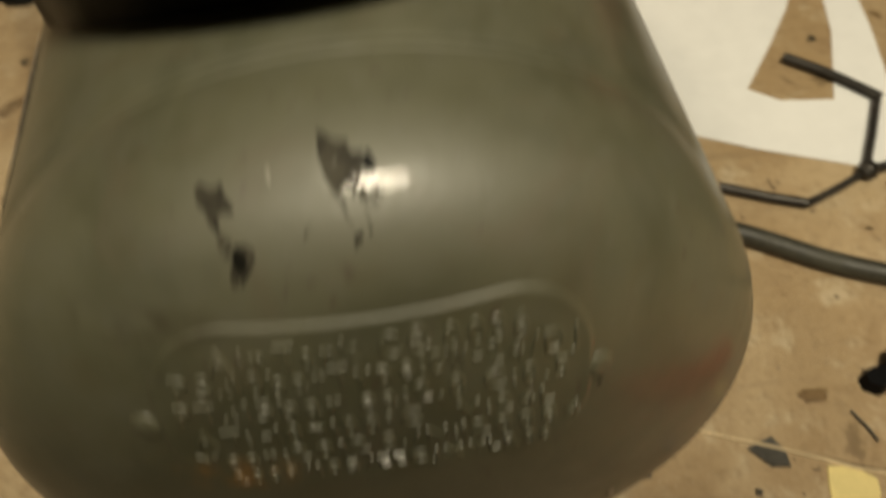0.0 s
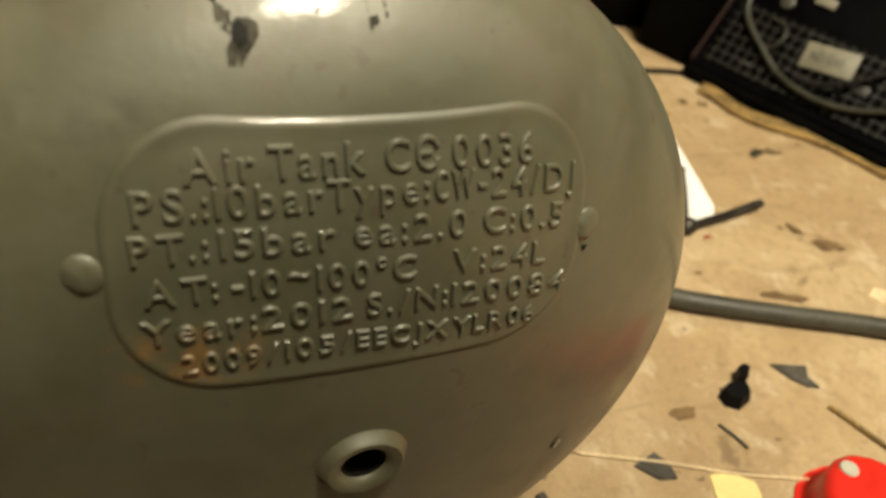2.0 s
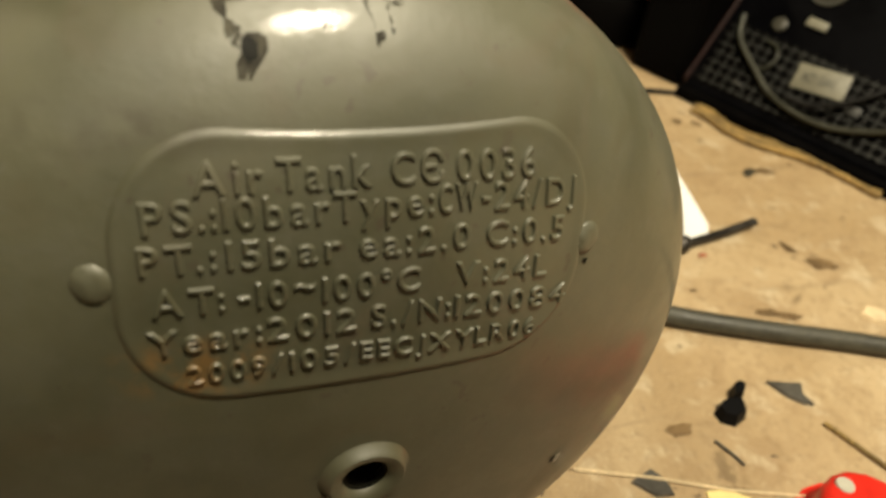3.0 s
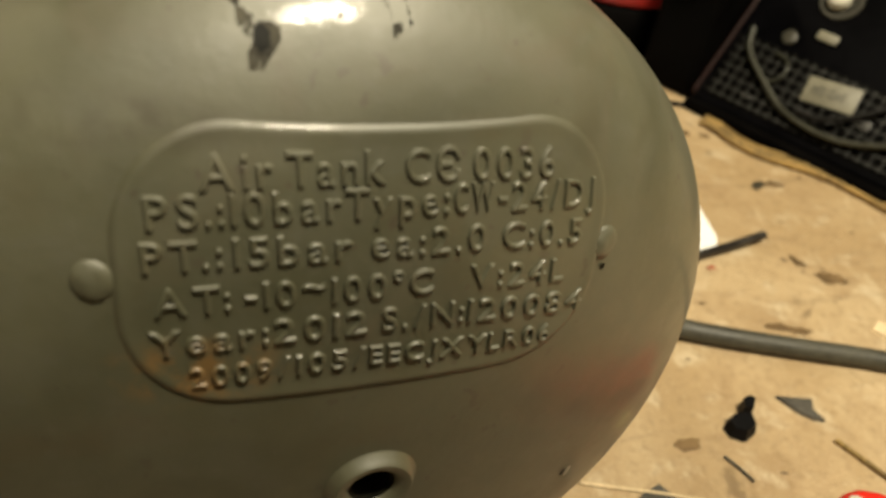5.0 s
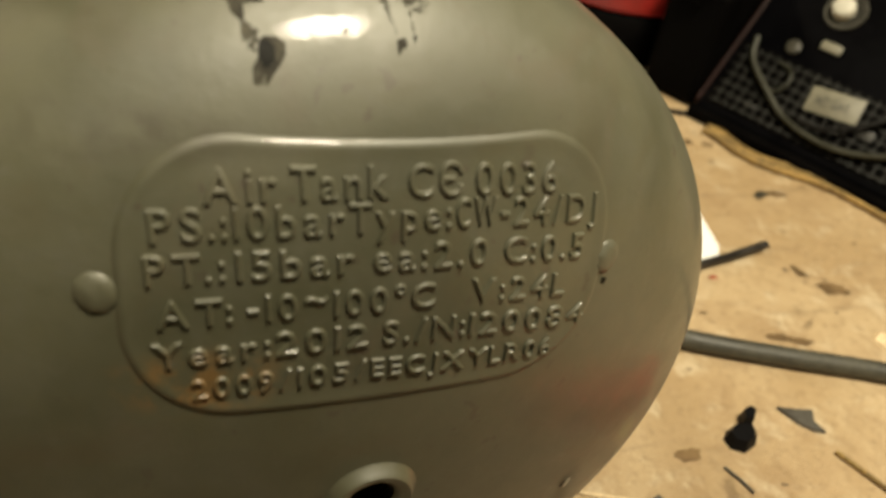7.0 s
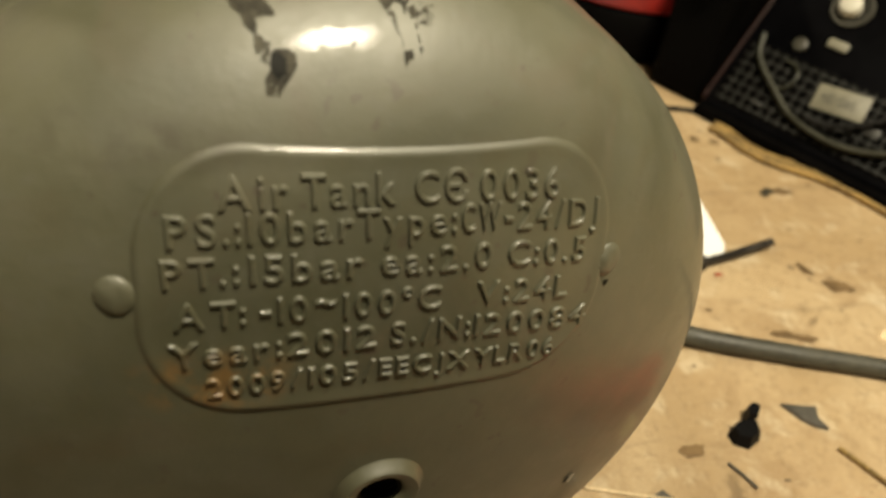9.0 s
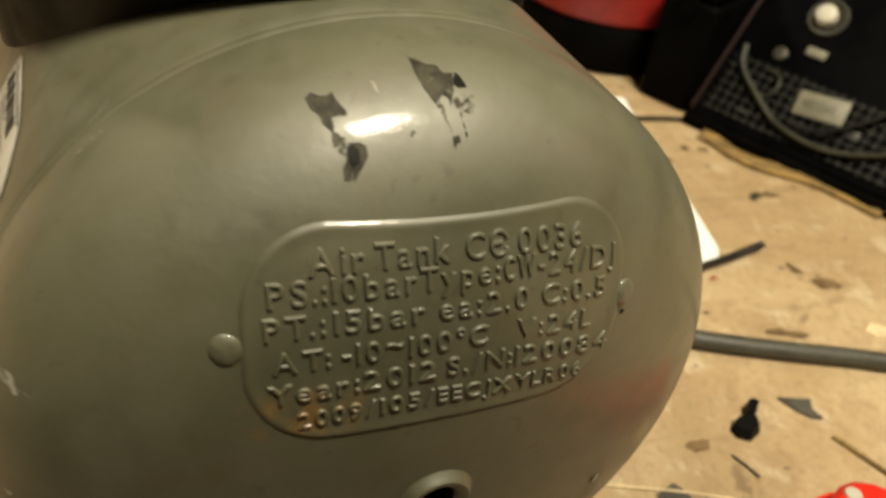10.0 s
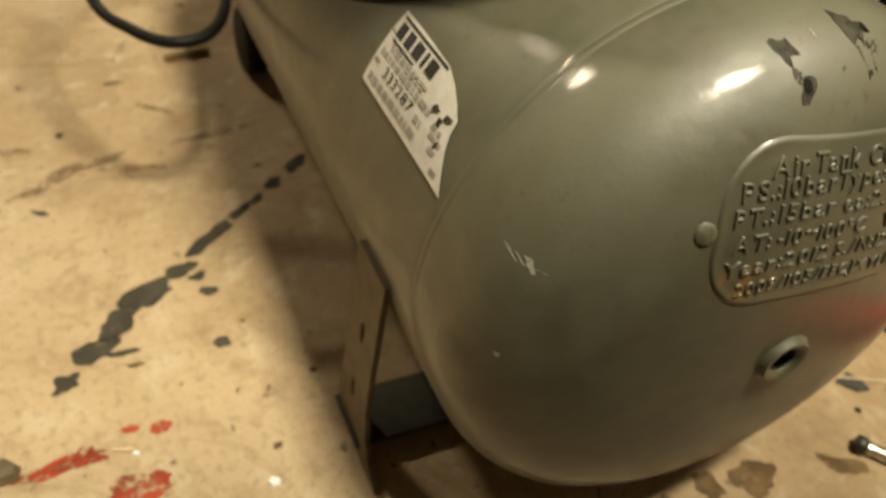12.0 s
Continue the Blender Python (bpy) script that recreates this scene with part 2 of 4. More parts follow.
def box(sx, sy, sz, bevel=0.0, at=(0, 0, 0), seg=2):
    """A block standing on z = at[2], with rounded edges."""
    bm = bmesh.new()
    bmesh.ops.create_cube(bm, size=1)
    bmesh.ops.scale(bm, vec=(sx, sy, sz), verts=bm.verts)
    if bevel:
        bmesh.ops.bevel(bm, geom=bm.edges[:], offset=bevel, segments=seg, profile=0.5, affect="EDGES")
    bmesh.ops.translate(bm, vec=(at[0], at[1], at[2] + sz / 2), verts=bm.verts)
    return bm


def spline(points, steps=10):
    """A smooth line through the points."""
    pts = [Vector(p) for p in points]
    pts = [2 * pts[0] - pts[1], *pts, 2 * pts[-1] - pts[-2]]
    out = []
    for a, b, c, d in zip(pts, pts[1:], pts[2:], pts[3:]):
        for k in range(steps):
            u = k / steps
            out.append(0.5 * (2 * b + (c - a) * u + (2 * a - 5 * b + 4 * c - d) * u * u + (3 * b - a - 3 * c + d) * u ** 3))
    return [*out, pts[-2]]


def tube(line, radius, sides=12, taper=None):
    bm = bmesh.new()
    rings, side = [], None
    for k, p in enumerate(line):
        d = (line[min(k + 1, len(line) - 1)] - line[max(k - 1, 0)]).normalized()
        if side is None:
            side = d.cross(Vector((0, 0, 1)) if abs(d.z) < 0.9 else Vector((1, 0, 0))).normalized()
        side = (side - d * side.dot(d)).normalized()
        up, r = d.cross(side), radius * (taper(k / (len(line) - 1)) if taper else 1)
        rings.append([bm.verts.new(p + r * (math.cos(a) * side + math.sin(a) * up)) for a in (2 * math.pi * j / sides for j in range(sides))])
    for a, b in zip(rings, rings[1:]):
        for j in range(sides):
            bm.faces.new((a[j], a[(j + 1) % sides], b[(j + 1) % sides], b[j]))
    bm.faces.new(rings[0])
    bm.faces.new(rings[-1])
    return bm


def slab(outline, thick, z=0.0, chamfer=0.0):
    """A flat piece of the given outline, thick high."""
    bm = bmesh.new()
    low = [bm.verts.new((x, y, z)) for x, y in outline]
    c = Vector((sum(p[0] for p in outline) / len(outline), sum(p[1] for p in outline) / len(outline)))
    high = [bm.verts.new((*(Vector(p) + (c - Vector(p)).normalized() * chamfer), z + thick)) for p in outline]
    k = len(outline)
    for j in range(k):
        bm.faces.new((low[j], low[(j + 1) % k], high[(j + 1) % k], high[j]))
    bm.faces.new(high)
    bm.faces.new(list(reversed(low)))
    bm.normal_update()
    bmesh.ops.triangulate(bm, faces=[f for f in bm.faces if len(f.verts) > 4], ngon_method="EAR_CLIP")
    return bm


def blot(cx, cy, rx, ry, turn=0.0, rough=0.25, seed=0, high=0.0005, z=0.0002):
    """An uneven splash that lies on the floor, thin at its rim."""
    bm = bmesh.new()
    sides, rings = 56, []
    for s, lift in ((1.0, 0.0), (0.9, 0.6), (0.7, 0.9), (0.35, 1.0)):
        ring = []
        for k in range(sides):
            a = 2 * math.pi * k / sides
            q = 1 + rough * 1.3 * noise.noise((1.1 * math.cos(a) + seed * 7.3, 1.1 * math.sin(a), seed)) + rough * 0.5 * noise.noise((2.6 * math.cos(a), 2.6 * math.sin(a) + seed * 3.1, 4))
            x, y = rx * s * q * math.cos(a), ry * s * q * math.sin(a)
            c, n = math.cos(radians(turn)), math.sin(radians(turn))
            ring.append(bm.verts.new((cx + c * x - n * y, cy + n * x + c * y, z + high * lift)))
        rings.append(ring)
    for a, b in zip(rings, rings[1:]):
        for k in range(sides):
            bm.faces.new((a[k], a[(k + 1) % sides], b[(k + 1) % sides], b[k]))
    bm.faces.new(rings[-1])
    return bm


def lettering(text, gap=0.13, bevel=0.028, offset=0.0):
    """The vertices and faces of a line of text whose letters stand an even gap apart, its width and cap height brought to 1."""
    all_verts, all_faces, pen, count = [], [], 0.0, 0
    for letter in text:
        if letter == " ":
            pen += 0.3
            continue
        data = bpy.data.curves.new("text", "FONT")
        data.body, data.size, data.bevel_depth, data.bevel_resolution, data.offset = letter, 1, bevel, 2, offset
        data.resolution_u = 4
        ob = new("text", data)
        me = bpy.data.meshes.new_from_object(ob.evaluated_get(bpy.context.evaluated_depsgraph_get()))
        verts = np.array([v.co[:] for v in me.vertices])
        all_faces += [tuple(count + k for k in p.vertices) for p in me.polygons]
        bpy.data.objects.remove(ob)
        bpy.data.curves.remove(data)
        bpy.data.meshes.remove(me)
        verts[:, 0] += pen - verts[:, 0].min()
        if letter in "~-":
            verts[:, 1] += 0.22 if letter == "~" else 0.05
        pen = verts[:, 0].max() + gap - (0.08 if letter in "YT" else 0)
        count += len(verts)
        all_verts.append(verts)
    verts = np.concatenate(all_verts)
    verts[:, 0] /= np.ptp(verts[:, 0])
    verts[:, 1] /= 0.729
    if bevel:
        verts[:, 2] /= bevel
    return verts, all_faces


def shaped(verts, faces):
    me = bpy.data.meshes.new("shape")
    me.from_pydata([tuple(v) for v in verts], [], faces)
    bm = bmesh.new()
    bm.from_mesh(me)
    bpy.data.meshes.remove(me)
    return bm


# ---- the room ----
floor = part("floor", box(3.6, 3.6, 0.05, at=(0, 0.2, -0.05)), FLOOR, smooth=False)
tagged(floor, "worn tan painted floor with stains and flecks", "floor", kind="structure")
for name, size, at in (("wall_north", (3.6, 0.1, 2.4), (0, 2.05, 0)), ("wall_south", (3.6, 0.1, 2.4), (0, -1.65, 0)),
                       ("wall_east", (0.1, 3.6, 2.4), (1.85, 0.2, 0)), ("wall_west", (0.1, 3.6, 2.4), (-1.85, 0.2, 0))):
    tagged(part(name, box(*size, at=at), WALL, smooth=False), "dull beige plaster wall", "wall", kind="structure")
# Unseen half-height wall, added to block the lamp in front of the tank.
tagged(part("shade_wall", box(2.02, 0.06, 1.06, 0.004, at=(-0.79, -0.33, 0)), WALL, smooth=False), "low dull unseen wall added to shade the tank's front", "wall", kind="structure")
tagged(part("ceiling", box(3.8, 3.8, 0.1, at=(0, 0.2, 2.4)), WALL, smooth=False), "dull beige plaster ceiling", "ceiling", kind="structure")
fitting = thing("ceiling_light", "rectangular warm white ceiling light on the ceiling", "ceiling light", pose(LAMP[0], LAMP[1], 2.4))
part("housing", box(0.46, 0.34, 0.10, 0.006, at=(0, 0, -0.10)), WHITE, fitting)

# Unseen fitting, made up to carry the fill lamp on the back wall.
fill_fitting = thing("fill_light_fitting", "round unseen fitting added for the fill light", "wall light", pose(FILL_LAMP[0], 2.0, FILL_LAMP[2]))
part("bracket", box(0.04, 0.14, 0.04, 0.004, at=(0, -0.07, -0.06)), WHITE, fill_fitting)
part("back_plate", lathe([(0.09, 0.0), (0.09, -0.012), (0.084, -0.016)], 40), WHITE, fill_fitting)

# ---- the air compressor ----
RADIUS, DEPTH, POWER, AXIS = 0.1207, 0.0564, 2.608, 0.1341
compressor = thing("air_compressor", "grey-green air compressor tank with black pump cover, standing on the floor", "compressor",
                   pose(-0.0019, 0.0037, 0, 0, 0, 4.094))


def head(x, z, lift=0.0):
    """The place on the tank's bulging end over (x, z), raised by lift along the surface's normal."""
    z -= AXIS
    rho = min(math.hypot(x, z) / RADIUS, 0.9999)
    s = DEPTH * (1 - rho ** POWER) ** (1 / POWER)
    n = Vector((rho ** (POWER - 1) / RADIUS * x / max(rho * RADIUS, 1e-6), -(s / DEPTH) ** (POWER - 1) / DEPTH, rho ** (POWER - 1) / RADIUS * z / max(rho * RADIUS, 1e-6))).normalized()
    return Vector((x, -s, z + AXIS)) + n * lift


def side(angle, y, lift=0.0):
    """The place on the tank's side at an angle in degrees over its -x line."""
    a, r = radians(angle), RADIUS + lift
    return Vector((-r * math.cos(a), y, AXIS + r * math.sin(a)))


def move(bm, x=0, y=0, z=0):
    bmesh.ops.translate(bm, vec=(x, y, z), verts=bm.verts)
    return bm


LENGTH = 0.43
curve = [(RADIUS * math.sin(a) ** (2 / POWER), -DEPTH * math.cos(a) ** (2 / POWER)) for a in (radians(90 * k / 44) for k in range(45))]
front = [(0.0098, -DEPTH + 0.002), (0.0098, -DEPTH)] + [c for c in curve if c[0] > 0.0105] + [(RADIUS, 0.0125), (RADIUS - 0.0005, 0.0142), (RADIUS - 0.0012, 0.02)]
end = lathe(front, 128)
bmesh.ops.delete(end, geom=[f for f in end.faces if len(f.verts) > 4], context="FACES_ONLY")
part("tank_end", move(end, z=AXIS), TANK, compressor, "bulging grey-green tank end with worn enamel")
shell = [(RADIUS - 0.004, 0.010), (RADIUS - 0.0006, 0.0150), (RADIUS, 0.0175), (RADIUS, 0.022), (RADIUS, LENGTH)] + [(r, LENGTH - y) for r, y in reversed(curve) if r > 0.004]
part("tank_body", move(lathe(shell, 128), z=AXIS), TANK, compressor)
bead = [(RADIUS - 0.0006 + 0.0007 * math.cos(a), 0.0148 + 0.0024 * math.sin(a)) for a in (2 * math.pi * k / 10 for k in range(10))]
part("weld_seam", move(lathe(bead, 128, closed=True), z=AXIS), TANK, compressor)

# the threaded opening in the middle of the end
neck = [(0.0125, 0.0004), (0.0112, -0.0004), (0.0106, -0.0022), (0.0098, -0.0031), (0.0080, -0.0029), (0.0064, -0.0018)]
port = part("threaded_port", move(lathe(neck + [(0.0058, -0.0006), (0.0100, 0.004)], 48, closed=True), 0.0025, -DEPTH, AXIS + 0.0005), TANK, compressor, "threaded drain port with raised rim")
thread = [(0.0059, -0.0010)]
for k in range(9):
    thread += [(0.0050, -0.0004 + 0.0016 * k), (0.0057, 0.0004 + 0.0016 * k)]
bore = lathe(thread + [(0.0050, 0.016), (0.0004, 0.0162)], 48)
bmesh.ops.delete(bore, geom=[f for f in bore.faces if len(f.verts) > 4 and f.calc_center_median().y < 0], context="FACES_ONLY")
# The shade inside the bore is put into this near-black colour.
part("bore", move(bore, 0.0025, -DEPTH, AXIS + 0.0005), BARE, port, "threaded bore with its shade put into the black colour")

# the raised data panel
PLATE_X, PLATE_Z, PLATE_TURN = 0.0031, 0.1992, radians(-3.0)


def plate_ring(inset, per=14):
    hw, hh = 0.0530 - inset, 0.0296 - inset
    r = max(min(0.023 - inset, hh), 0.0004)
    pts = []
    for q, (sx, sz) in enumerate(((1, 1), (-1, 1), (-1, -1), (1, -1))):
        for k in range(per):
            a = math.pi / 2 * (q + k / (per - 1))
            pts.append((sx * (hw - r) + r * math.cos(a), sz * (hh - r) + r * math.sin(a)))
        # a few points along each straight run
        nx = ((-1, 1), (-1, -1), (1, -1), (1, 1))[q]
        end = (nx[0] * (hw - r) + r * math.cos(math.pi / 2 * (q + 1)), nx[1] * (hh - r) + r * math.sin(math.pi / 2 * (q + 1)))
        for k in range(1, 8):
            pts.append(tuple(pts[len(pts) - k][i] + (end[i] - pts[len(pts) - k][i]) * k / 8 for i in (0, 1)))
    if inset > 0.0285:
        pts = [(x, 0.0) for x, z in pts]
    c, s = math.cos(PLATE_TURN), math.sin(PLATE_TURN)
    return [(PLATE_X + c * x - s * z, PLATE_Z + s * x + c * z) for x, z in pts]


bm = bmesh.new()
rings = []
for inset, lift in ((0, -0.0002), (0.0005, 0.0001), (0.0010, 0.0005), (0.0015, 0.0007), (0.0021, 0.0007), (0.0031, 0.0005), (0.0050, 0.0004),
                    (0.008, 0.0004), (0.012, 0.0004), (0.016, 0.0004), (0.020, 0.0004), (0.024, 0.0004), (0.027, 0.0004), (0.029, 0.0004)):
    rings.append([bm.verts.new(head(x, z, lift)) for x, z in plate_ring(inset)])
for a, b in zip(rings, rings[1:]):
    for k in range(len(a)):
        bm.faces.new((a[k], a[(k + 1) % len(a)], b[(k + 1) % len(a)], b[k]))
bmesh.ops.remove_doubles(bm, verts=bm.verts, dist=0.00002)
panel = part("data_panel", bm, TANK, compressor, "raised rounded panel with embossed lettering")
for x, z in ((-0.0526, 0.2018), (0.0570, 0.1954)):
    bm = bmesh.new()
    bmesh.ops.create_uvsphere(bm, u_segments=20, v_segments=12, radius=1)
    for v in bm.verts:
        v.co = head(x + 0.0040 * v.co.x, z + 0.0041 * v.co.z, (0.0013 + 0.0006 * noise.noise(v.co * 2.3)) * max(-v.co.y, -0.3) - 0.0001)
    part("lug", bm, TANK, compressor)
EMBOSSED = (
    ("Air", -0.0327, 0.2182, -0.0192, 0.2185, 0.007), ("Tank", -0.0171, 0.2185, 0.0019, 0.2179, 0.007), ("C\u0404", 0.0056, 0.2177, 0.0175, 0.2167, 0.007),
    ("0036", 0.0201, 0.2165, 0.0403, 0.2139, 0.007), ("PS", -0.0425, 0.2112, -0.0330, 0.2117, 0.0068), (".:", -0.0322, 0.2117, -0.0286, 0.2118, 0.0068),
    ("10bar", -0.0278, 0.2119, -0.0068, 0.2117, 0.0068), ("Type:", -0.0065, 0.2117, 0.0153, 0.2104, 0.0068), ("CW", 0.0161, 0.2104, 0.0254, 0.2095, 0.0068),
    ("-24/DJ", 0.0262, 0.2093, 0.0519, 0.2055, 0.0068), ("PT.:", -0.0440, 0.2032, -0.0294, 0.2038, 0.0066), ("15bar", -0.0278, 0.2038, -0.0049, 0.2035, 0.0066),
    ("ea:2.0", -0.0014, 0.2033, 0.0240, 0.2012, 0.0066), ("C:0.5", 0.0279, 0.2007, 0.0491, 0.1974, 0.0066), ("AT:", -0.0428, 0.1943, -0.0286, 0.1948, 0.0064),
    ("-10~100\u00b0C", -0.0262, 0.1949, 0.0125, 0.1933, 0.0064), ("V:24L", 0.0208, 0.1925, 0.0454, 0.1890, 0.0064), ("Year:", -0.0444, 0.1852, -0.0217, 0.1861, 0.0064),
    ("2012", -0.0210, 0.1861, -0.0017, 0.1856, 0.0064), ("S./N:", 0.0013, 0.1855, 0.0205, 0.1840, 0.0064), ("120084", 0.0211, 0.1839, 0.0522, 0.1793, 0.0064),
    ("2009", -0.0377, 0.1768, -0.0213, 0.1773, 0.0056), ("/105/", -0.0204, 0.1773, -0.0017, 0.1769, 0.0056), ("EECJXYLR06", -0.0010, 0.1769, 0.0443, 0.1724, 0.0056))
for text, x0, z0, x1, z1, tall in EMBOSSED:
    verts, faces = lettering(text, bevel=0.045, offset=-0.014)
    part("lettering", shaped([head(x0 + (x1 - x0) * u, z0 + (z1 - z0) * u + v * tall * 0.9 + 0.0004, 0.00115 * w) for u, v, w in verts], faces), TANK, panel)

# the black cover over the pump, which sits on top of the tank
bm = bmesh.new()
rings = []
# The overhang from z 0.268 is unseen, added to shade the tank below.
for z, wide, deep in ((0.165, 0.104, 0.135), (0.190, 0.107, 0.139), (0.220, 0.108, 0.140), (0.262, 0.108, 0.141), (0.268, 0.110, 0.149), (0.274, 0.111, 0.154), (0.296, 0.111, 0.155), (0.314, 0.106, 0.150),
                      (0.329, 0.094, 0.138), (0.338, 0.078, 0.118), (0.343, 0.055, 0.080)):
    rings.append([bm.verts.new((wide * math.cos(2 * math.pi * k / 72), 0.174 + deep * math.sin(2 * math.pi * k / 72), z)) for k in range(72)])
for a, b in zip(rings, rings[1:]):
    for k in range(72):
        bm.faces.new((a[k], a[(k + 1) % 72], b[(k + 1) % 72], b[k]))
bm.faces.new(rings[0])
bm.faces.new(rings[-1])
part("pump_cover", bm, BLACK_PLASTIC, compressor, "black plastic pump cover")

# the folded steel foot under the tank
def leg_plate(sign):
    """One cheek of the foot: it leans out a little downwards and flares forward at its toe."""
    outline = [(0.038, 0.118), (0.0385, 0.060), (0.0375, 0.034), (0.034, 0.019), (0.028, 0.009), (0.017, 0.003), (0.014, 0.0), (0.070, 0.0), (0.072, 0.03), (0.070, 0.118)]
    b = bmesh.new()
    rows = [[b.verts.new((sign * (0.1195 + 0.007 * (1 - z / 0.118) + d), y, z)) for y, z in outline] for d in (0, 0.0028)]
    for k in range(len(outline)):
        n = (k + 1) % len(outline)
        b.faces.new((rows[0][k], rows[0][n], rows[1][n], rows[1][k]))
    for row in rows:
        b.faces.new(row)
    b.normal_update()
    bmesh.ops.triangulate(b, faces=[f for f in b.faces if len(f.verts) > 4], ngon_method="EAR_CLIP")
    return b


foot_part = thing("foot_bracket", "", "")
foot_part.parent = compressor
for sign in (-1, 1):
    # The cheeks' tan is the floor's reflection, put into the colour.
    part("cheek", leg_plate(sign), FOOT_BOUNCE_AND_DIRT, foot_part, smooth=False)
for z, y in ((0.075, 0.054), (0.034, 0.056)):
    b = lathe([(0.0022, 0.0), (0.0022, 0.0003)], 16)
    for v in b.verts:
        v.co = (-(0.1195 + 0.007 * (1 - z / 0.118) + 0.0029 + v.co.y), y + v.co.x * 0.8, z + v.co.z * 3)
    part("slot", b, RUBBER, foot_part)
part("strap", box(0.262, 0.034, 0.003, 0.0008, at=(0, 0.055, 0.007)), FOOT, foot_part)
part("rubber_pad", box(0.25, 0.026, 0.007, 0.001, at=(0, 0.056, 0)), RUBBER, foot_part)

# the torn paper sticker on the tank's side
EDGE = [(38.5, 0.100), (38.5, 0.085), (38.3, 0.070), (38.0, 0.056), (36.6, 0.047), (35.0, 0.040), (33.0, 0.0335), (30.5, 0.0325), (28, 0.0300), (25.5, 0.026),
        (23.2, 0.0222), (21.6, 0.0195), (21.8, 0.030), (21.9, 0.045), (22.0, 0.060), (22.0, 0.075), (22.1, 0.090), (22.2, 0.1025), (25, 0.1022), (28, 0.1018), (31, 0.1014), (34, 0.101), (37, 0.1005)]
bm = bmesh.new()
mid = (29.5, 0.065)
prev = None
for s in (1.0, 0.66, 0.33):
    ring = [bm.verts.new(side(mid[0] + (a - mid[0]) * s, mid[1] + (y - mid[1]) * s, 0.0004)) for a, y in EDGE]
    if prev:
        for k in range(len(ring)):
            bm.faces.new((prev[k], prev[(k + 1) % len(ring)], ring[(k + 1) % len(ring)], ring[k]))
    prev = ring
bm.faces.new(prev)
sticker = part("paper_sticker", bm, LABEL, compressor, "torn white paper sticker with black print")


def bar(a0, a1, y0, y1, ink):
    b = bmesh.new()
    grid = [[b.verts.new(side(a0 + (a1 - a0) * i / 3, y0 + (y1 - y0) * j / 3, 0.0007)) for j in range(4)] for i in range(4)]
    for i in range(3):
        for j in range(3):
            b.faces.new((grid[i][j], grid[i + 1][j], grid[i + 1][j + 1], grid[i][j + 1]))
    return part("print_bar", b, ink, sticker)


for a0, a1, y0, y1 in ((37.8, 37.3, 0.0975, 0.0555), (36.7, 33.7, 0.0965, 0.0905), (36.7, 33.7, 0.0885, 0.0825), (36.7, 33.7, 0.0805, 0.0735), (36.7, 33.7, 0.0715, 0.0690), (36.7, 33.7, 0.0670, 0.0600),
                       (33.0, 32.6, 0.0960, 0.0745), (31.0, 29.6, 0.0430, 0.0400)):
    bar(a0, a1, y0, y1, INK)
words = random.Random(8)
for a, half, y0, y1 in ((32.0, 0.30, 0.0940, 0.0580), (31.2, 0.30, 0.0930, 0.0600), (29.8, 0.55, 0.0985, 0.0480), (27.6, 0.35, 0.1000, 0.0950), (27.0, 0.6, 0.0560, 0.0500), (24.4, 0.60, 0.0985, 0.0500),
                        (29.0, 0.4, 0.0440, 0.0360), (27.6, 0.4, 0.0430, 0.0330), (25.8, 0.4, 0.0390, 0.0320), (23.6, 0.35, 0.0320, 0.0270)):
    y = y0
    while y > y1 + 0.0008:
        long = min(words.uniform(0.002, 0.0065), y - y1)
        bar(a + half, a - half, y, y - long, INK_GREY)
        y -= long + 0.0011
verts, faces = lettering("333287", bevel=0.0)
part("lettering", shaped([side(26.3 + 2.3 * v, 0.089 - 0.029 * u, 0.0007) for u, v, w in verts], faces), INK, sticker)
bar(34.4, 33.9, 0.1008, 0.0975, INK_GREY)
for outline in ([(32.2, 0.0480), (31.2, 0.0500), (30.4, 0.0490), (31.0, 0.0462), (31.6, 0.0440)], [(32.4, 0.0400), (31.2, 0.0405), (31.4, 0.0365), (32.6, 0.0350)], [(28.4, 0.0350), (27.4, 0.0368), (26.2, 0.0372), (27.2, 0.0352)]):
    b = bmesh.new()
    b.faces.new([b.verts.new(side(a, y, 0.0008)) for a, y in outline])
    part("tear", b, CHIPPED, sticker, "brown torn spot")

# chipped enamel: scraped grey wedges with bared black metal
def chip_patch(points, lift, material, name="paint_chip"):
    """An uneven patch on the tank's end round a line of (x, z, half width)."""
    b = bmesh.new()
    left, right = [], []
    fine = []
    for (xa, za, wa), (xb, zb, wb) in zip(points, points[1:]):
        for k in range(6):
            u = k / 6
            fine.append((xa + (xb - xa) * u, za + (zb - za) * u, wa + (wb - wa) * u))
    fine.append(points[-1])
    for k, (x, z, w) in enumerate(fine):
        j = 0.4 * w
        left.append(b.verts.new(head(x - w + random.uniform(-j, j), z + random.uniform(-j, j) * 0.3, lift)))
        right.append(b.verts.new(head(x + w + random.uniform(-j, j), z + random.uniform(-j, j) * 0.3, lift)))
    for k in range(len(fine) - 1):
        b.faces.new((left[k], left[k + 1], right[k + 1], right[k]))
    part(name, b, material, compressor, smooth=False)


def crown(x, y, lift=0.0):
    """The place on the upper half of the tank's end over x, at the depth y, raised by lift."""
    rho = (1 - min(abs(y) / DEPTH, 0.999) ** POWER) ** (1 / POWER)
    return head(x, AXIS + math.sqrt(max((rho * RADIUS) ** 2 - x * x, 0)), lift)


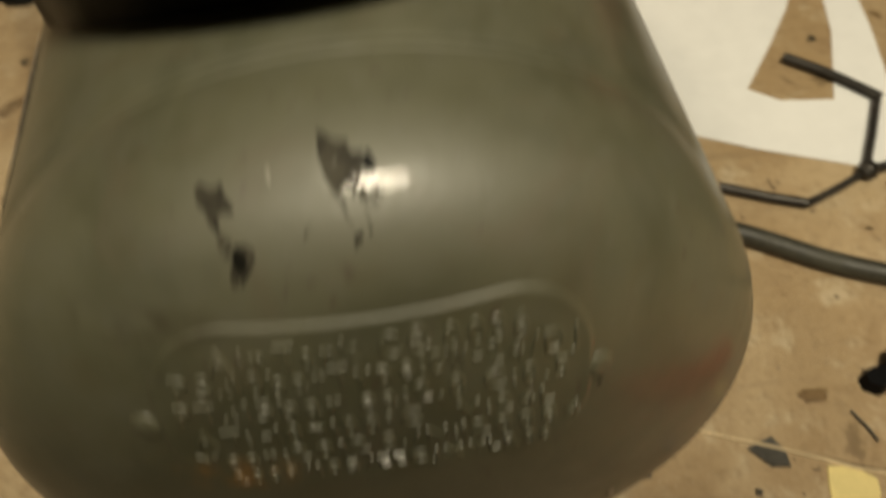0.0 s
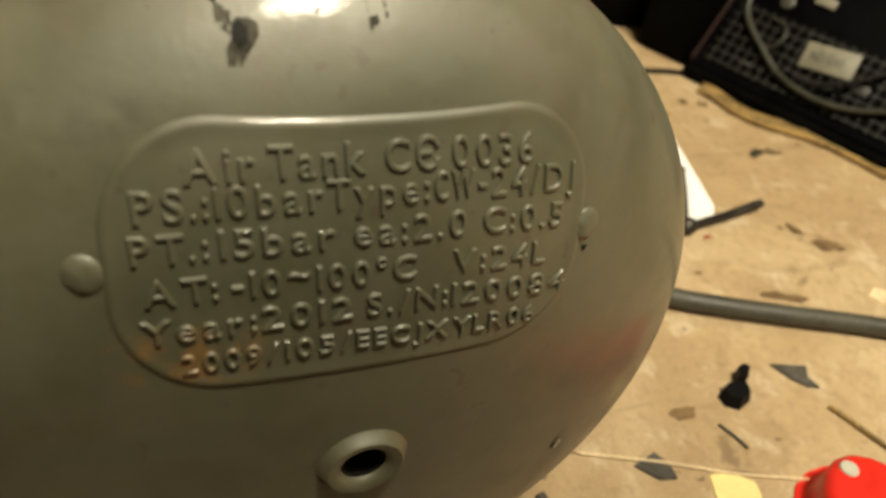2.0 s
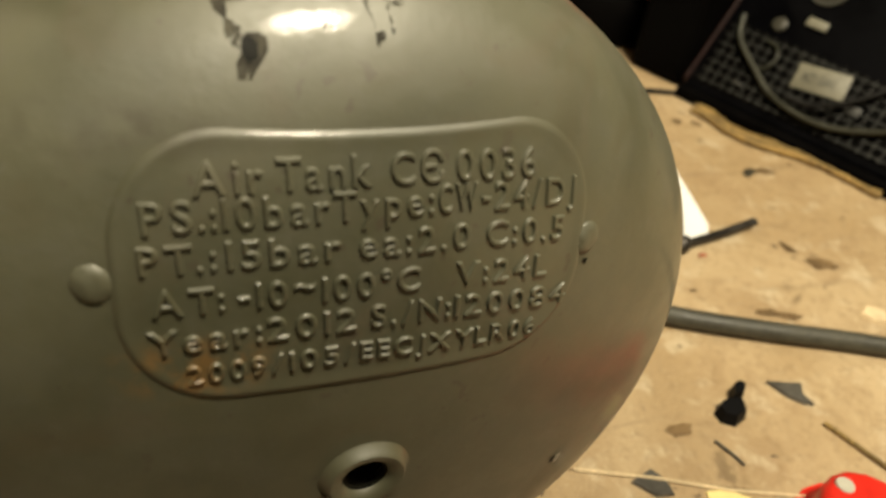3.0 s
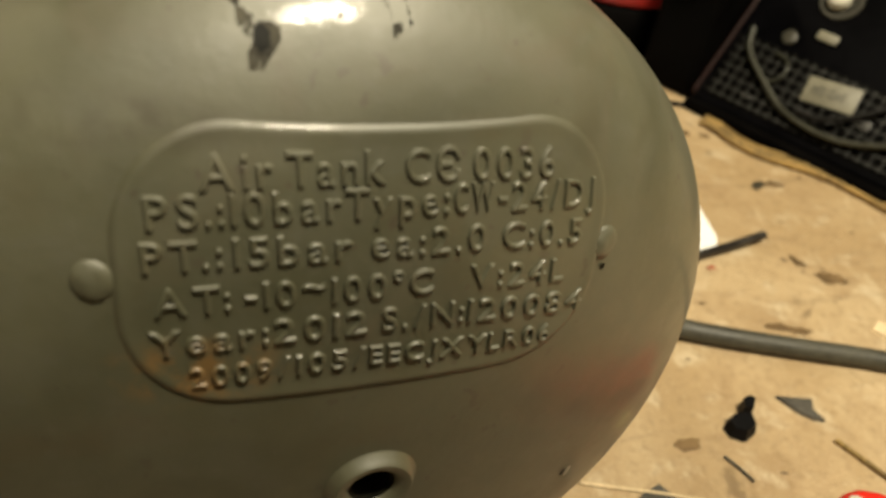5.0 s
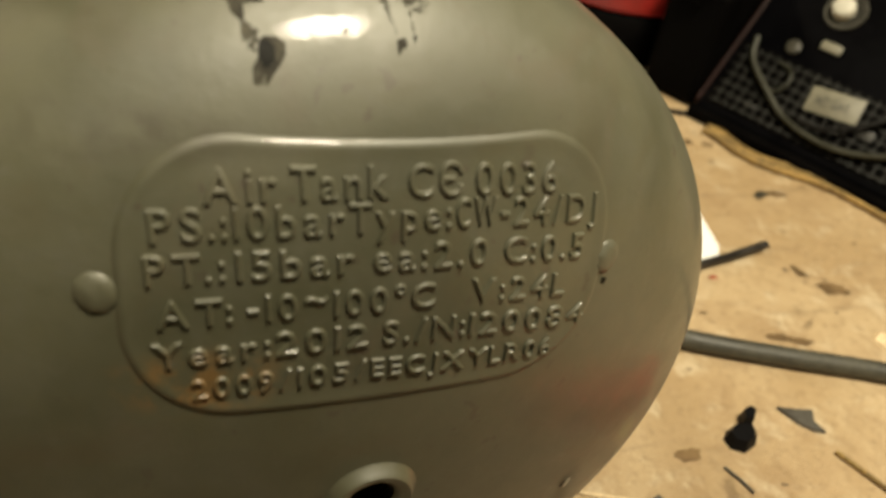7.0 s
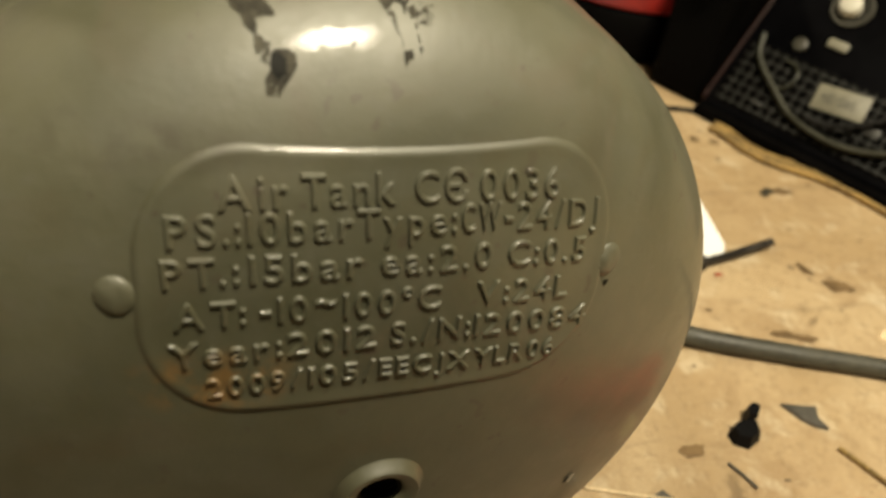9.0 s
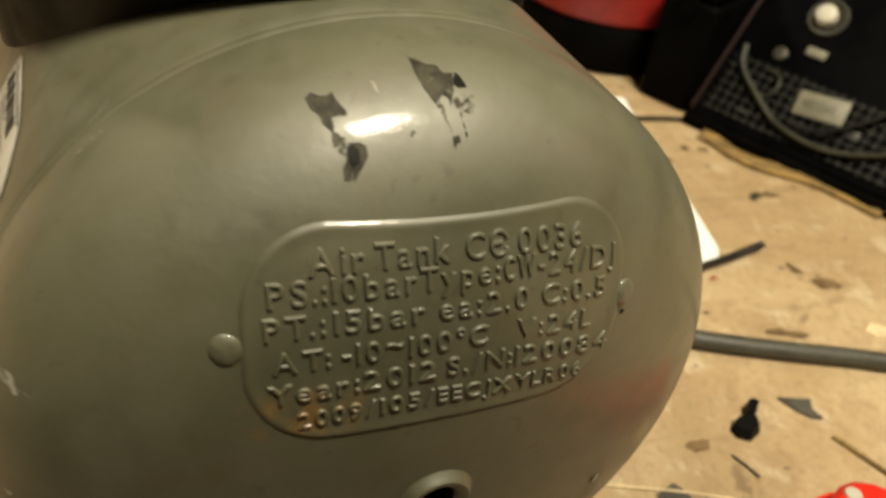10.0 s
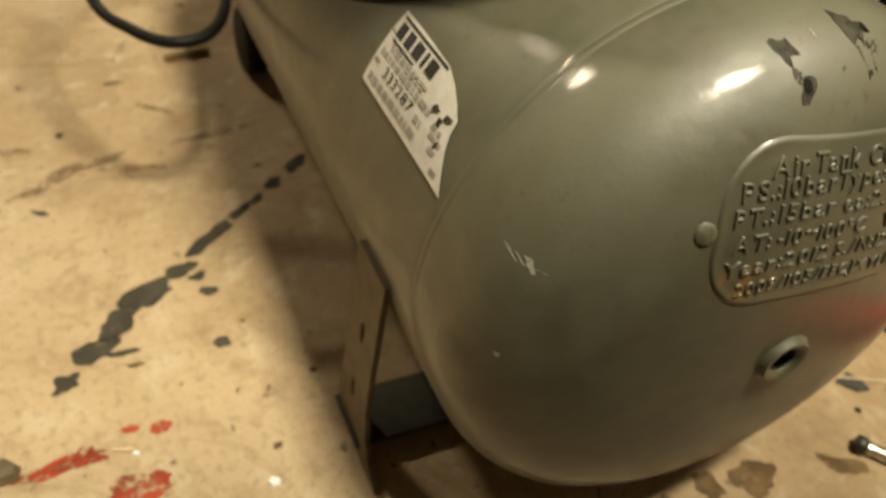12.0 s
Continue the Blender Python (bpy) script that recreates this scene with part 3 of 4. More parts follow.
def flake(outline, lift, material, label=""):
    """A ragged patch of lost enamel, drawn by (x, y) in millimetres."""
    b = bmesh.new()
    ring = []
    for (xa, ya), (xb, yb) in zip(outline, outline[1:] + outline[:1]):
        for k in range(3):
            u = k / 3
            j = 0.10 if k else 0.0
            ring.append(b.verts.new((xa + (xb - xa) * u + random.uniform(-j, j), ya + (yb - ya) * u + random.uniform(-j, j), 0)))
    b.faces.new(ring)
    b.normal_update()
    bmesh.ops.triangulate(b, faces=b.faces[:], ngon_method="EAR_CLIP")
    bmesh.ops.subdivide_edges(b, edges=b.edges[:], cuts=2, use_grid_fill=True)
    for v in b.verts:
        v.co = crown(v.co.x / 1000, v.co.y / 1000, lift)
    part("paint_chip", b, material, compressor, label)


flake([(-26.8, -17.6), (-25.2, -16.4), (-23.5, -18.0), (-21.5, -18.6), (-20.5, -17.7), (-20.1, -20.0), (-18.4, -23.4), (-18.4, -24.4), (-20.4, -23.9), (-22.0, -23.9),
       (-22.0, -25.3), (-22.4, -27.3), (-23.1, -26.3), (-24.3, -25.0), (-24.6, -22.9), (-26.1, -20.9)], 0.00014, CHIPPED, "chipped patch of brown undercoat")
flake([(-23.4, -27.0), (-21.6, -27.2), (-20.1, -28.5), (-19.6, -30.2), (-20.3, -31.7), (-21.6, -31.6), (-22.5, -31.0), (-23.0, -29.3)], 0.00016, CHIP_EDGE)
flake([(-19.6, -29.7), (-17.1, -30.0), (-15.6, -31.0), (-15.7, -32.6), (-17.2, -33.9), (-18.4, -34.8), (-19.4, -35.7), (-19.9, -35.7), (-19.8, -34.3), (-20.4, -35.5),
       (-21.9, -35.3), (-21.8, -33.4), (-20.7, -32.5), (-20.4, -30.7)], 0.00018, CHIPPED)
flake([(-20.2, -30.3), (-18.5, -30.4), (-17.4, -31.4), (-17.8, -33.2), (-19.6, -33.8), (-20.6, -32.4)], 0.00030, BARE, "bare black metal")
flake([(0.7, -10.5), (2.2, -11.4), (4.2, -13.6), (6.8, -13.9), (7.7, -16.7), (10.2, -17.0), (9.1, -20.2), (8.9, -21.7), (7.6, -24.1), (6.8, -25.7), (6.7, -23.7), (5.3, -23.0),
       (3.2, -25.0), (2.7, -24.2), (1.4, -21.3), (0.6, -16.9)], 0.00014, CHIPPED, "chipped patch of brown undercoat")
flake([(9.1, -20.2), (10.8, -16.6), (11.7, -17.8), (12.4, -20.5), (12.2, -21.2), (10.3, -21.2)], 0.00022, BARE, "bare black metal")
flake([(10.0, -22.9), (13.6, -23.1), (13.4, -25.6), (12.0, -27.3), (9.2, -27.0), (8.8, -25.8)], 0.00012, CHIP_EDGE)
flake([(7.6, -24.3), (9.2, -23.4), (9.6, -25.6), (8.2, -26.4)], 0.00016, CHIPPED)
flake([(3.2, -25.3), (4.6, -24.6), (5.2, -27.0), (5.6, -30.6), (5.2, -31.0), (4.3, -28.0)], 0.00014, CHIP_EDGE)
flake([(8.6, -27.2), (9.1, -27.1), (9.4, -30.8), (9.0, -31.0)], 0.00014, CHIP_EDGE)
flake([(5.4, -31.7), (7.1, -31.3), (7.3, -32.5), (6.0, -32.9), (5.6, -33.8), (5.3, -32.8)], 0.00018, CHIPPED)
flake([(8.8, -30.9), (9.4, -30.9), (9.3, -31.8), (8.9, -31.8)], 0.00018, BARE)
flake([(-2.9, -28.9), (-3.3, -30.1), (-4.6, -31.0), (-5.0, -30.6), (-3.9, -29.7)], 0.00014, CHIP_EDGE)

# pale scuffs on the enamel; the last one is a small glint put into the colour
for x, z, w, dx, dz in ((-0.1016, 0.1874, 0.0011, 0.0006, -0.0046), (-0.1000, 0.1846, 0.0005, 0.0030, -0.0006), (-0.1057, 0.1880, 0.0005, 0.0012, -0.0035), (-0.1040, 0.1872, 0.0004, 0.0012, -0.0030), (-0.1095, 0.1502, 0.0009, 0.0003, -0.0018),
                        (-0.0105, 0.2522, 0.0005, 0.0004, -0.0012)):
    chip_patch([(x, z, w), (x + dx, z + dz, w * 0.6)], 0.00012, SCUFF, "scuff_and_glint")
# Scratches on the tank's side, their glints put into a bright colour.
for a, y, long in ((51.9, 0.0150, 0.004), (52.8, 0.0168, 0.003), (49.6, 0.0066, -0.005), (50.8, 0.0080, -0.004), (47.6, 0.0110, 0.002)):
    b = bmesh.new()
    strip = [[b.verts.new(side(a + da + 3.0 * u, y + 0.4 * long * u, 0.0007)) for da in (-0.16, 0.16)] for u in (0, 0.35, 0.7, 1)]
    for p, q in zip(strip, strip[1:]):
        b.faces.new((p[0], p[1], q[1], q[0]))
    part("scuff_and_glint", b, GLINT, compressor)

# the rear wheel under the tank
wheel = part("wheel", lathe([(0.010, -0.010), (0.024, -0.010), (0.027, -0.007), (0.027, 0.007), (0.024, 0.010), (0.010, 0.010)], 40), RUBBER, compressor, "small black rubber wheel")
wheel.matrix_basis = pose(-0.088, 0.425, 0.027, 0, 0, 90)

# a pale burr low on the end, the shade on its left painted black, and a dark spot under the right lug
chip_patch([(0.0672, 0.1120, 0.0006), (0.0670, 0.1100, 0.0009), (0.0666, 0.1075, 0.0005)], 0.0006, SCUFF, "burr_shade_mark")
chip_patch([(0.0656, 0.1110, 0.0004), (0.0652, 0.1080, 0.0007)], 0.0003, BARE, "burr_shade_mark")
chip_patch([(0.0573, 0.1900, 0.0007), (0.0575, 0.1886, 0.0006)], 0.0003, BARE, "burr_shade_mark")

# the looped mains cable beside the pump
line = spline([(-0.10, 0.40, 0.30), (-0.19, 0.43, 0.24), (-0.244, 0.375, 0.160), (-0.230, 0.300, 0.126), (-0.210, 0.260, 0.124), (-0.189, 0.240, 0.125), (-0.167, 0.250, 0.125), (-0.153, 0.290, 0.126), (-0.146, 0.345, 0.150), (-0.12, 0.38, 0.26)])
part("power_cable", tube(line, 0.0034), RUBBER, compressor, "black rubber power cable").matrix_parent_inverse = compressor.matrix_basis.inverted()

# ---- things on the floor by the tank ----
hose = part("rubber_hose", tube(spline([(0.05, 0.165, 0.0058), (0.120, 0.158, 0.0058), (0.185, 0.125, 0.0058), (0.228, 0.100, 0.0058), (0.280, 0.079, 0.0058), (0.332, 0.060, 0.0058), (0.43, 0.018, 0.0058), (0.56, -0.06, 0.0058)]), 0.0058, 16), HOSE)
tagged(hose, "dull grey rubber hose lying on the floor", "hose")

paper = part("paper_sheet", slab([(0.160, 0.215), (0.211, 0.190), (0.264, 0.169), (0.292, 0.169), (0.300, 0.183), (0.307, 0.225), (0.316, 0.285), (0.320, 0.33), (0.335, 0.40), (0.309, 0.405), (0.298, 0.330),
                                 (0.290, 0.285), (0.270, 0.223), (0.238, 0.227), (0.221, 0.240), (0.245, 0.275), (0.268, 0.311), (0.280, 0.335), (0.295, 0.42), (0.10, 0.44), (0.10, 0.235)], 0.0006, 0.0004), PAPER)
tagged(paper, "torn white paper sheet on the floor", "paper")

tool = thing("bent_rod", "bent dark steel rod handle lying on the floor", "tool")
Z = 0.0040
part("rod", tube(spline([(0.250, 0.262, Z), (0.272, 0.243, Z), (0.294, 0.219, Z), (0.2941, 0.2188, Z)], 4), 0.0034, 10), STEEL_DARK, tool)
part("rod", tube([Vector((0.294, 0.219, Z)), Vector((0.280, 0.190, Z)), Vector((0.265, 0.161, Z))], 0.0026, 10), STEEL_DARK, tool)
part("rod", tube([Vector((0.265, 0.161, Z)), Vector((0.245, 0.151, Z)), Vector((0.226, 0.143, Z))], 0.0024, 10), STEEL_DARK, tool)
part("rod", tube([Vector((0.226, 0.143, Z)), Vector((0.207, 0.150, Z)), Vector((0.180, 0.162, Z))], 0.0030, 10), STEEL_DARK, tool)
part("rod", tube([Vector((0.265, 0.161, Z)), Vector((0.298, 0.168, Z)), Vector((0.331, 0.176, Z + 0.001))], 0.0030, 10), STEEL_DARK, tool)
bm = bmesh.new()
bmesh.ops.create_icosphere(bm, subdivisions=3, radius=0.0058)
for v in bm.verts:
    v.co = v.co * (1 + 0.18 * noise.noise(v.co * 300)) + Vector((0.266, 0.161, 0.0055))
part("knot", bm, STEEL_DARK, tool)

bolt = thing("steel_pin", "bright steel headed pin lying on the floor", "pin", pose(0.134, -0.0375, 0.0045, 0, 0, -137))
part("shank", lathe([(0.0036, 0.0), (0.0036, -0.026), (0.0030, -0.027)], 24), STEEL, bolt).matrix_basis = pose(0, 0, 0, 0, 0, 180)
part("head", lathe([(0.0044, -0.005), (0.0052, -0.004), (0.0052, 0.0), (0.0044, 0.001)], 24), STEEL_DARK, bolt)

red = thing("red_tool_handle", "glossy red plastic tool handle with a lanyard hole on the floor", "tool", pose(0.2315, -0.0160, 0, 0, 0, -30))
bm = bmesh.new()
GRIP = [(0.0, -0.16), (0.0, -0.05), (-0.001, -0.020), (0.001, -0.009), (0.006, -0.001), (0.013, 0.0040), (0.022, 0.0055), (0.031, 0.0035), (0.039, -0.003), (0.044, -0.013), (0.045, -0.05), (0.045, -0.16)]
rows = [[bm.verts.new((x, y, z)) for x, y in GRIP] for z in (0.001, 0.023)]
for k in range(len(GRIP)):
    n = (k + 1) % len(GRIP)
    bm.faces.new((rows[0][k], rows[0][n], rows[1][n], rows[1][k]))
lid, base = bm.faces.new(rows[1]), bm.faces.new(rows[0])
bm.normal_update()
bmesh.ops.bevel(bm, geom=[*lid.edges, *base.edges], offset=0.006, segments=4, profile=0.5, affect="EDGES")
part("grip", bm, RED, red)
# The metal eyelet's shine is put into a white colour.
part("eyelet", lathe([(0.0040, -0.001), (0.0046, 0.0002), (0.0044, 0.0010), (0.0030, 0.0010), (0.0026, 0.0002)], 24), WHITE, red).matrix_basis = pose(0.0105, -0.0075, 0.0226, -90)

clip = thing("broken_clip", "broken black plastic clip lying on the floor", "clip")
part("body", slab([(0.2155, 0.030), (0.222, 0.026), (0.231, 0.030), (0.233, 0.038), (0.229, 0.041), (0.220, 0.0405), (0.215, 0.036)], 0.007, 0, 0.002), BLACK_PLASTIC, clip, smooth=False)
part("tongue", slab([(0.227, 0.040), (0.233, 0.039), (0.2385, 0.0455), (0.236, 0.0485), (0.231, 0.0475)], 0.009, 0, 0.001), BLACK_PLASTIC, clip, smooth=False)


def scrap(name, label, outline, thick, material):
    return tagged(part(name, slab(outline, thick, 0.0, thick * 0.4), material, smooth=False), label, "scrap", "scraps on the floor")


scrap("plastic_shard", "thin dark triangular plastic shard on the floor", [(0.256, 0.050), (0.268, 0.047), (0.276, 0.045), (0.272, 0.037), (0.274, 0.030), (0.268, 0.032), (0.262, 0.038)], 0.002, SHARD)
scrap("plastic_shard", "thin grey plastic shard on the floor", [(0.152, 0.007), (0.165, 0.012), (0.170, 0.004), (0.170, -0.004), (0.161, -0.003)], 0.0016, SHARD)
scrap("card_scrap", "torn pale yellow card scrap on the floor", [(0.186, -0.005), (0.197, -0.006), (0.206, -0.013), (0.2055, -0.019), (0.203, -0.025), (0.192, -0.023), (0.182, -0.0245), (0.1835, -0.014)], 0.0008, YELLOW)
scrap("grit_lump", "small dark lump of grit on the floor", [(0.188, -0.040), (0.195, -0.041), (0.197, -0.048), (0.192, -0.050), (0.188, -0.046)], 0.004, SHARD)
scrap("grit_lump", "small dark lump of grit on the floor", [(0.1505, -0.012), (0.154, -0.013), (0.153, -0.016), (0.150, -0.015)], 0.002, SHARD)
scrap("grit_lump", "small dark lump of grit on the floor", [(0.1, 0.002), (0.105, 0.003), (0.106, -0.002), (0.101, -0.003)], 0.003, SHARD)
scrap("white_chip", "small white chip lying on the floor", [(-0.1800, 0.030), (-0.1775, 0.0325), (-0.1735, 0.030), (-0.174, 0.0265), (-0.178, 0.026)], 0.0015, PAPER)
scrap("white_chip", "small white chip lying on the floor", [(-0.2405, 0.0620), (-0.2390, 0.0645), (-0.2365, 0.0630), (-0.2372, 0.0605)], 0.0015, PAPER)
tagged(part("wood_splinter", tube([Vector((-0.249, 0.067, 0.001)), Vector((-0.240, 0.065, 0.0012))], 0.0007, 6), STRAW), "short pale wood splinter beside the red paint", "splinter")
scrap("grit_lump", "olive lump of dried dirt on the floor", [(-0.304, 0.073), (-0.297, 0.075), (-0.290, 0.069), (-0.291, 0.061), (-0.300, 0.060)], 0.005, FOOT_BOUNCE_AND_DIRT)
scrap("clear_shard", "thin pale clear plastic shard on the floor", [(0.352, 0.088), (0.360, 0.093), (0.369, 0.087), (0.365, 0.078), (0.355, 0.080)], 0.0012, STRAW)
tagged(part("wood_splinter", tube([Vector((0.128, 0.019, 0.001)), Vector((0.165, 0.006, 0.0014)), Vector((0.200, -0.008, 0.001)), Vector((0.236, -0.019, 0.001))], 0.0009, 6), STRAW), "long pale wood splinter on the floor", "splinter")
tagged(part("nail_shaving", tube([Vector((0.206, 0.020, 0.001)), Vector((0.210, 0.012, 0.001)), Vector((0.213, 0.004, 0.001))], 0.0008, 6), SHARD), "thin dark shaving on the floor", "shaving")

tagged(part("brown_stick", tube([Vector((-0.189, 0.441, 0.003)), Vector((-0.172, 0.446, 0.0035)), Vector((-0.153, 0.450, 0.003))], 0.0030, 8), CORD), "short brown stick lying on the floor", "stick")

tagged(part("thin_stick", tube([Vector((0.271, 0.018, 0.0015)), Vector((0.277, 0.006, 0.0015)), Vector((0.284, -0.009, 0.0018)), Vector((0.300, -0.042, 0.0015))], 0.0013, 8), CORD), "thin brown stick lying on the floor", "stick")
for name, a, b, w in (("board_joint", (0.085, 0.0345), (0.60, -0.146), 0.0005), ("floor_crack", (0.160, -0.028), (0.206, -0.066), 0.0004)):
    along = (Vector(b) - Vector(a)).normalized()
    off = Vector((-along.y, along.x)) * w
    count = 24
    left = [Vector(a) + (Vector(b) - Vector(a)) * (q / count) + off * (1 + 0.8 * noise.noise((q * 0.9, 1, 0))) for q in range(count + 1)]
    right = [Vector(a) + (Vector(b) - Vector(a)) * (q / count) - off * (1 + 0.8 * noise.noise((q * 0.9, 5, 0))) for q in range(count, -1, -1)]
    part(name, slab([tuple(p) for p in left + right], 0.0001, 0.0001), CRACK, floor, "dark worn joint line", smooth=False)

# grime and paint on the floor
k = 0
for x, y, rx, ry, turn, m in ((-0.114, 0.283, 0.013, 0.0055, 45, OIL), (-0.1345, 0.263, 0.009, 0.005, 40, OIL), (-0.147, 0.249, 0.006, 0.003, 45, OIL), (-0.160, 0.237, 0.012, 0.004, 44, OIL), (-0.180, 0.218, 0.018, 0.006, 43, OIL),
                              (-0.193, 0.205, 0.009, 0.005, 40, OIL), (-0.2037, 0.189, 0.012, 0.0065, 25, OIL), (-0.226, 0.172, 0.017, 0.0095, 25, OIL), (-0.241, 0.154, 0.017, 0.0085, 52, OIL), (-0.253, 0.136, 0.014, 0.0085, 42, OIL), (-0.241, 0.130, 0.010, 0.0022, 5, OIL), (-0.270, 0.115, 0.0095, 0.0062, 30, OIL),
                              (-0.1946, 0.181, 0.006, 0.004, 20, OIL), (-0.190, 0.167, 0.0062, 0.0045, 0, OIL), (-0.1875, 0.125, 0.0058, 0.0048, 0, OIL), (-0.143, 0.093, 0.003, 0.002, 0, OIL), (0.063, -0.036, 0.015, 0.013, 0, STAIN), (0.036, -0.033, 0.007, 0.010, 20, STAIN),
                              (0.117, -0.042, 0.016, 0.006, -30, STAIN), (0.192, 0.030, 0.008, 0.004, 10, STAIN), (0.369, 0.237, 0.008, 0.0045, 15, OIL), (0.383, 0.237, 0.010, 0.004, -10, STAIN), (0.343, 0.152, 0.0035, 0.007, 20, STAIN), (0.357, 0.1335, 0.013, 0.007, -20, STAIN),
                              (0.297, 0.096, 0.016, 0.004, -24, STAIN), (-0.257, 0.306, 0.030, 0.006, 22, DRAG), (-0.222, 0.298, 0.026, 0.005, -4, DRAG), (-0.165, 0.330, 0.040, 0.004, 12, DRAG), (-0.283, 0.287, 0.024, 0.004, 28, DRAG), (-0.283, 0.261, 0.006, 0.0025, -25, OIL),
                              (-0.301, 0.332, 0.012, 0.005, 0, DRAG), (-0.231, 0.413, 0.008, 0.003, 10, STAIN), (-0.205, 0.372, 0.020, 0.003, -35, DRAG)):
    k += 1
    name, label = ("oil_blot", "black oily blot on the floor") if m is OIL else ("floor_stain", "brown stain on the floor")
    tagged(part(name, blot(x, y, rx, ry, turn, 0.42, k), m), label, "stain", "stains on the floor")
spots = random.Random(4)
for _ in range(40):
    x, y = spots.uniform(-0.36, 0.42), spots.uniform(-0.10, 0.62)
    if -0.13 < x < 0.13 and y > -0.02:
        continue
    k += 1
    size = spots.uniform(0.0016, 0.0052)
    tagged(part("floor_stain", blot(x, y, size, size * spots.uniform(0.4, 0.9), spots.uniform(0, 180), 0.5, k), STAIN if spots.random() < 0.7 else OIL), "small dark spot on the floor", "stain", "stains on the floor")
for x, y, rx, ry, turn in ((-0.271, 0.064, 0.022, 0.0055, 8), (-0.262, 0.069, 0.007, 0.004, 30), (-0.237, 0.042, 0.016, 0.010, 20), (-0.226, 0.075, 0.006, 0.0045, 0), (-0.240, 0.078, 0.004, 0.003, 0), (0.279, 0.154, 0.004, 0.0025, 0), (0.006, -0.046, 0.006, 0.004, 0)):
    k += 1
    tagged(part("red_paint_splash", blot(x, y, rx, ry, turn, 0.45, k), RED_SMEAR), "dried red paint splash on the floor", "stain", "red splashes on the floor")

# ---- the black machine with a sloping control panel ----
machine = thing("control_box", "black machine with sloping control panel and white knob on the floor", "machine", pose(0.38, 0.345, 0, 0, 0, math.degrees(math.atan2(-0.16, 0.09))))


def prism(profile, x0, x1, bevel=0.003):
    """A body of the given (y, z) outline between two x."""
    b = bmesh.new()
    ends = [[b.verts.new((x, y, z)) for y, z in profile] for x in (x0, x1)]
    n = len(profile)
    for j in range(n):
        b.faces.new((ends[0][j], ends[0][(j + 1) % n], ends[1][(j + 1) % n], ends[1][j]))
    b.faces.new(ends[0])
    b.faces.new(ends[1])
    bmesh.ops.bevel(b, geom=b.edges[:], offset=bevel, segments=3, profile=0.5, affect="EDGES")
    return b


SLOPE = math.degrees(math.atan2(0.033, 0.030))
part("body", prism([(0, 0.004), (0, 0.012), (0.136, 0.162), (0.30, 0.162), (0.30, 0.004)], -0.010, 0.26), BLACK_PANEL, machine)
part("skirt", box(0.276, 0.32, 0.010, 0.003, at=(0.125, 0.152, 0)), DULL_BLACK, machine)
part("side_panel", prism([(0.004, 0.010), (0.004, 0.016), (0.136, 0.158), (0.296, 0.158), (0.296, 0.010)], -0.0135, -0.0102, 0.001), MAROON, machine, "dark maroon side panel")
tilt = pose(0, 0, 0.012, SLOPE)


def on_panel(name, b, u, v, material, label=""):
    ob = part(name, b, material, machine, label)
    ob.matrix_basis = tilt @ pose(u, v, 0)
    return ob


def disc(r, high, bevel):
    return lathe_up([(r, 0), (r, high - bevel), (r - bevel * 0.4, high - bevel * 0.3), (r - bevel, high)])


def lathe_up(profile):
    b = lathe([(r, z) for r, z in profile], 40)
    for v in b.verts:
        v.co = (v.co.x, -v.co.z, v.co.y)
    return b


on_panel("knob", disc(0.0092, 0.009, 0.003), 0.047, 0.118, WHITE, "round white knob")
on_panel("knob_ring", lathe_up([(0.0165, 0.0005), (0.0160, 0.0022), (0.0140, 0.0022), (0.0135, 0.0005)]), 0.049, 0.118, GREY_INK)
on_panel("button", disc(0.0062, 0.003, 0.001), 0.031, 0.075, GREY_INK)
on_panel("switch", box(0.017, 0.008, 0.003, 0.0012), 0.057, 0.086, BADGE)
badge = on_panel("badge", box(0.041, 0.0215, 0.0012, 0.0005, at=(0, 0, 0.0030)), 0.0855, 0.045, BADGE, "white printed label plate")
badge.matrix_basis = tilt @ pose(0.0855, 0.045, 0, 0, 0, 7.5)
verts, faces = lettering("NO GAS", bevel=0.0)
part("lettering", shaped([(-0.0145 + 0.025 * u, -0.0035 + 0.0075 * v, 0.0046) for u, v, w in verts], faces), INK, badge, "dark printed words")
on_panel("badge", box(0.011, 0.008, 0.001, 0.0004, at=(0, 0, 0.003)), 0.118, 0.034, WIRE)
on_panel("badge", box(0.010, 0.003, 0.001, 0.0004, at=(0, 0, 0.003)), 0.030, 0.0165, WIRE)
grille = on_panel("grille", box(0.250, 0.058, 0.0010, 0.0003, at=(0.120, 0.035, 0.0002)), 0, 0, DULL_BLACK, "black wire mesh grille")
across, along = box(0.246, 0.0008, 0.0008), box(0.0008, 0.056, 0.0008)
wire_meshes = []
for b in (across, along):
    me = bpy.data.meshes.new("wire")
    b.to_mesh(me)
    b.free()
    me.materials.append(WIRE)
    wire_meshes.append(me)
for q in range(7):
    wire = new("wire", wire_meshes[0])
    wire.parent, wire.matrix_basis = grille, pose(0.120, 0.0095 + 0.0084 * q, 0.0012)
for q in range(29):
    wire = new("wire", wire_meshes[1])
    wire.parent, wire.matrix_basis = grille, pose(0.0025 + 0.0084 * q, 0.035, 0.0016)

lead = thing("machine_cable", "grey sheathed cable looped over the machine's mesh grille", "cable", machine.matrix_basis @ tilt)
part("loop", tube(spline([(0.002, 0.070, 0.004), (0.0108, 0.0508, 0.0055), (0.0347, 0.0331, 0.006), (0.0624, 0.0175, 0.006), (0.098, 0.0129, 0.006), (0.128, 0.020, 0.006), (0.160, 0.038, 0.006), (0.19, 0.07, 0.005)]), 0.0025, 12), SHEATH, lead)
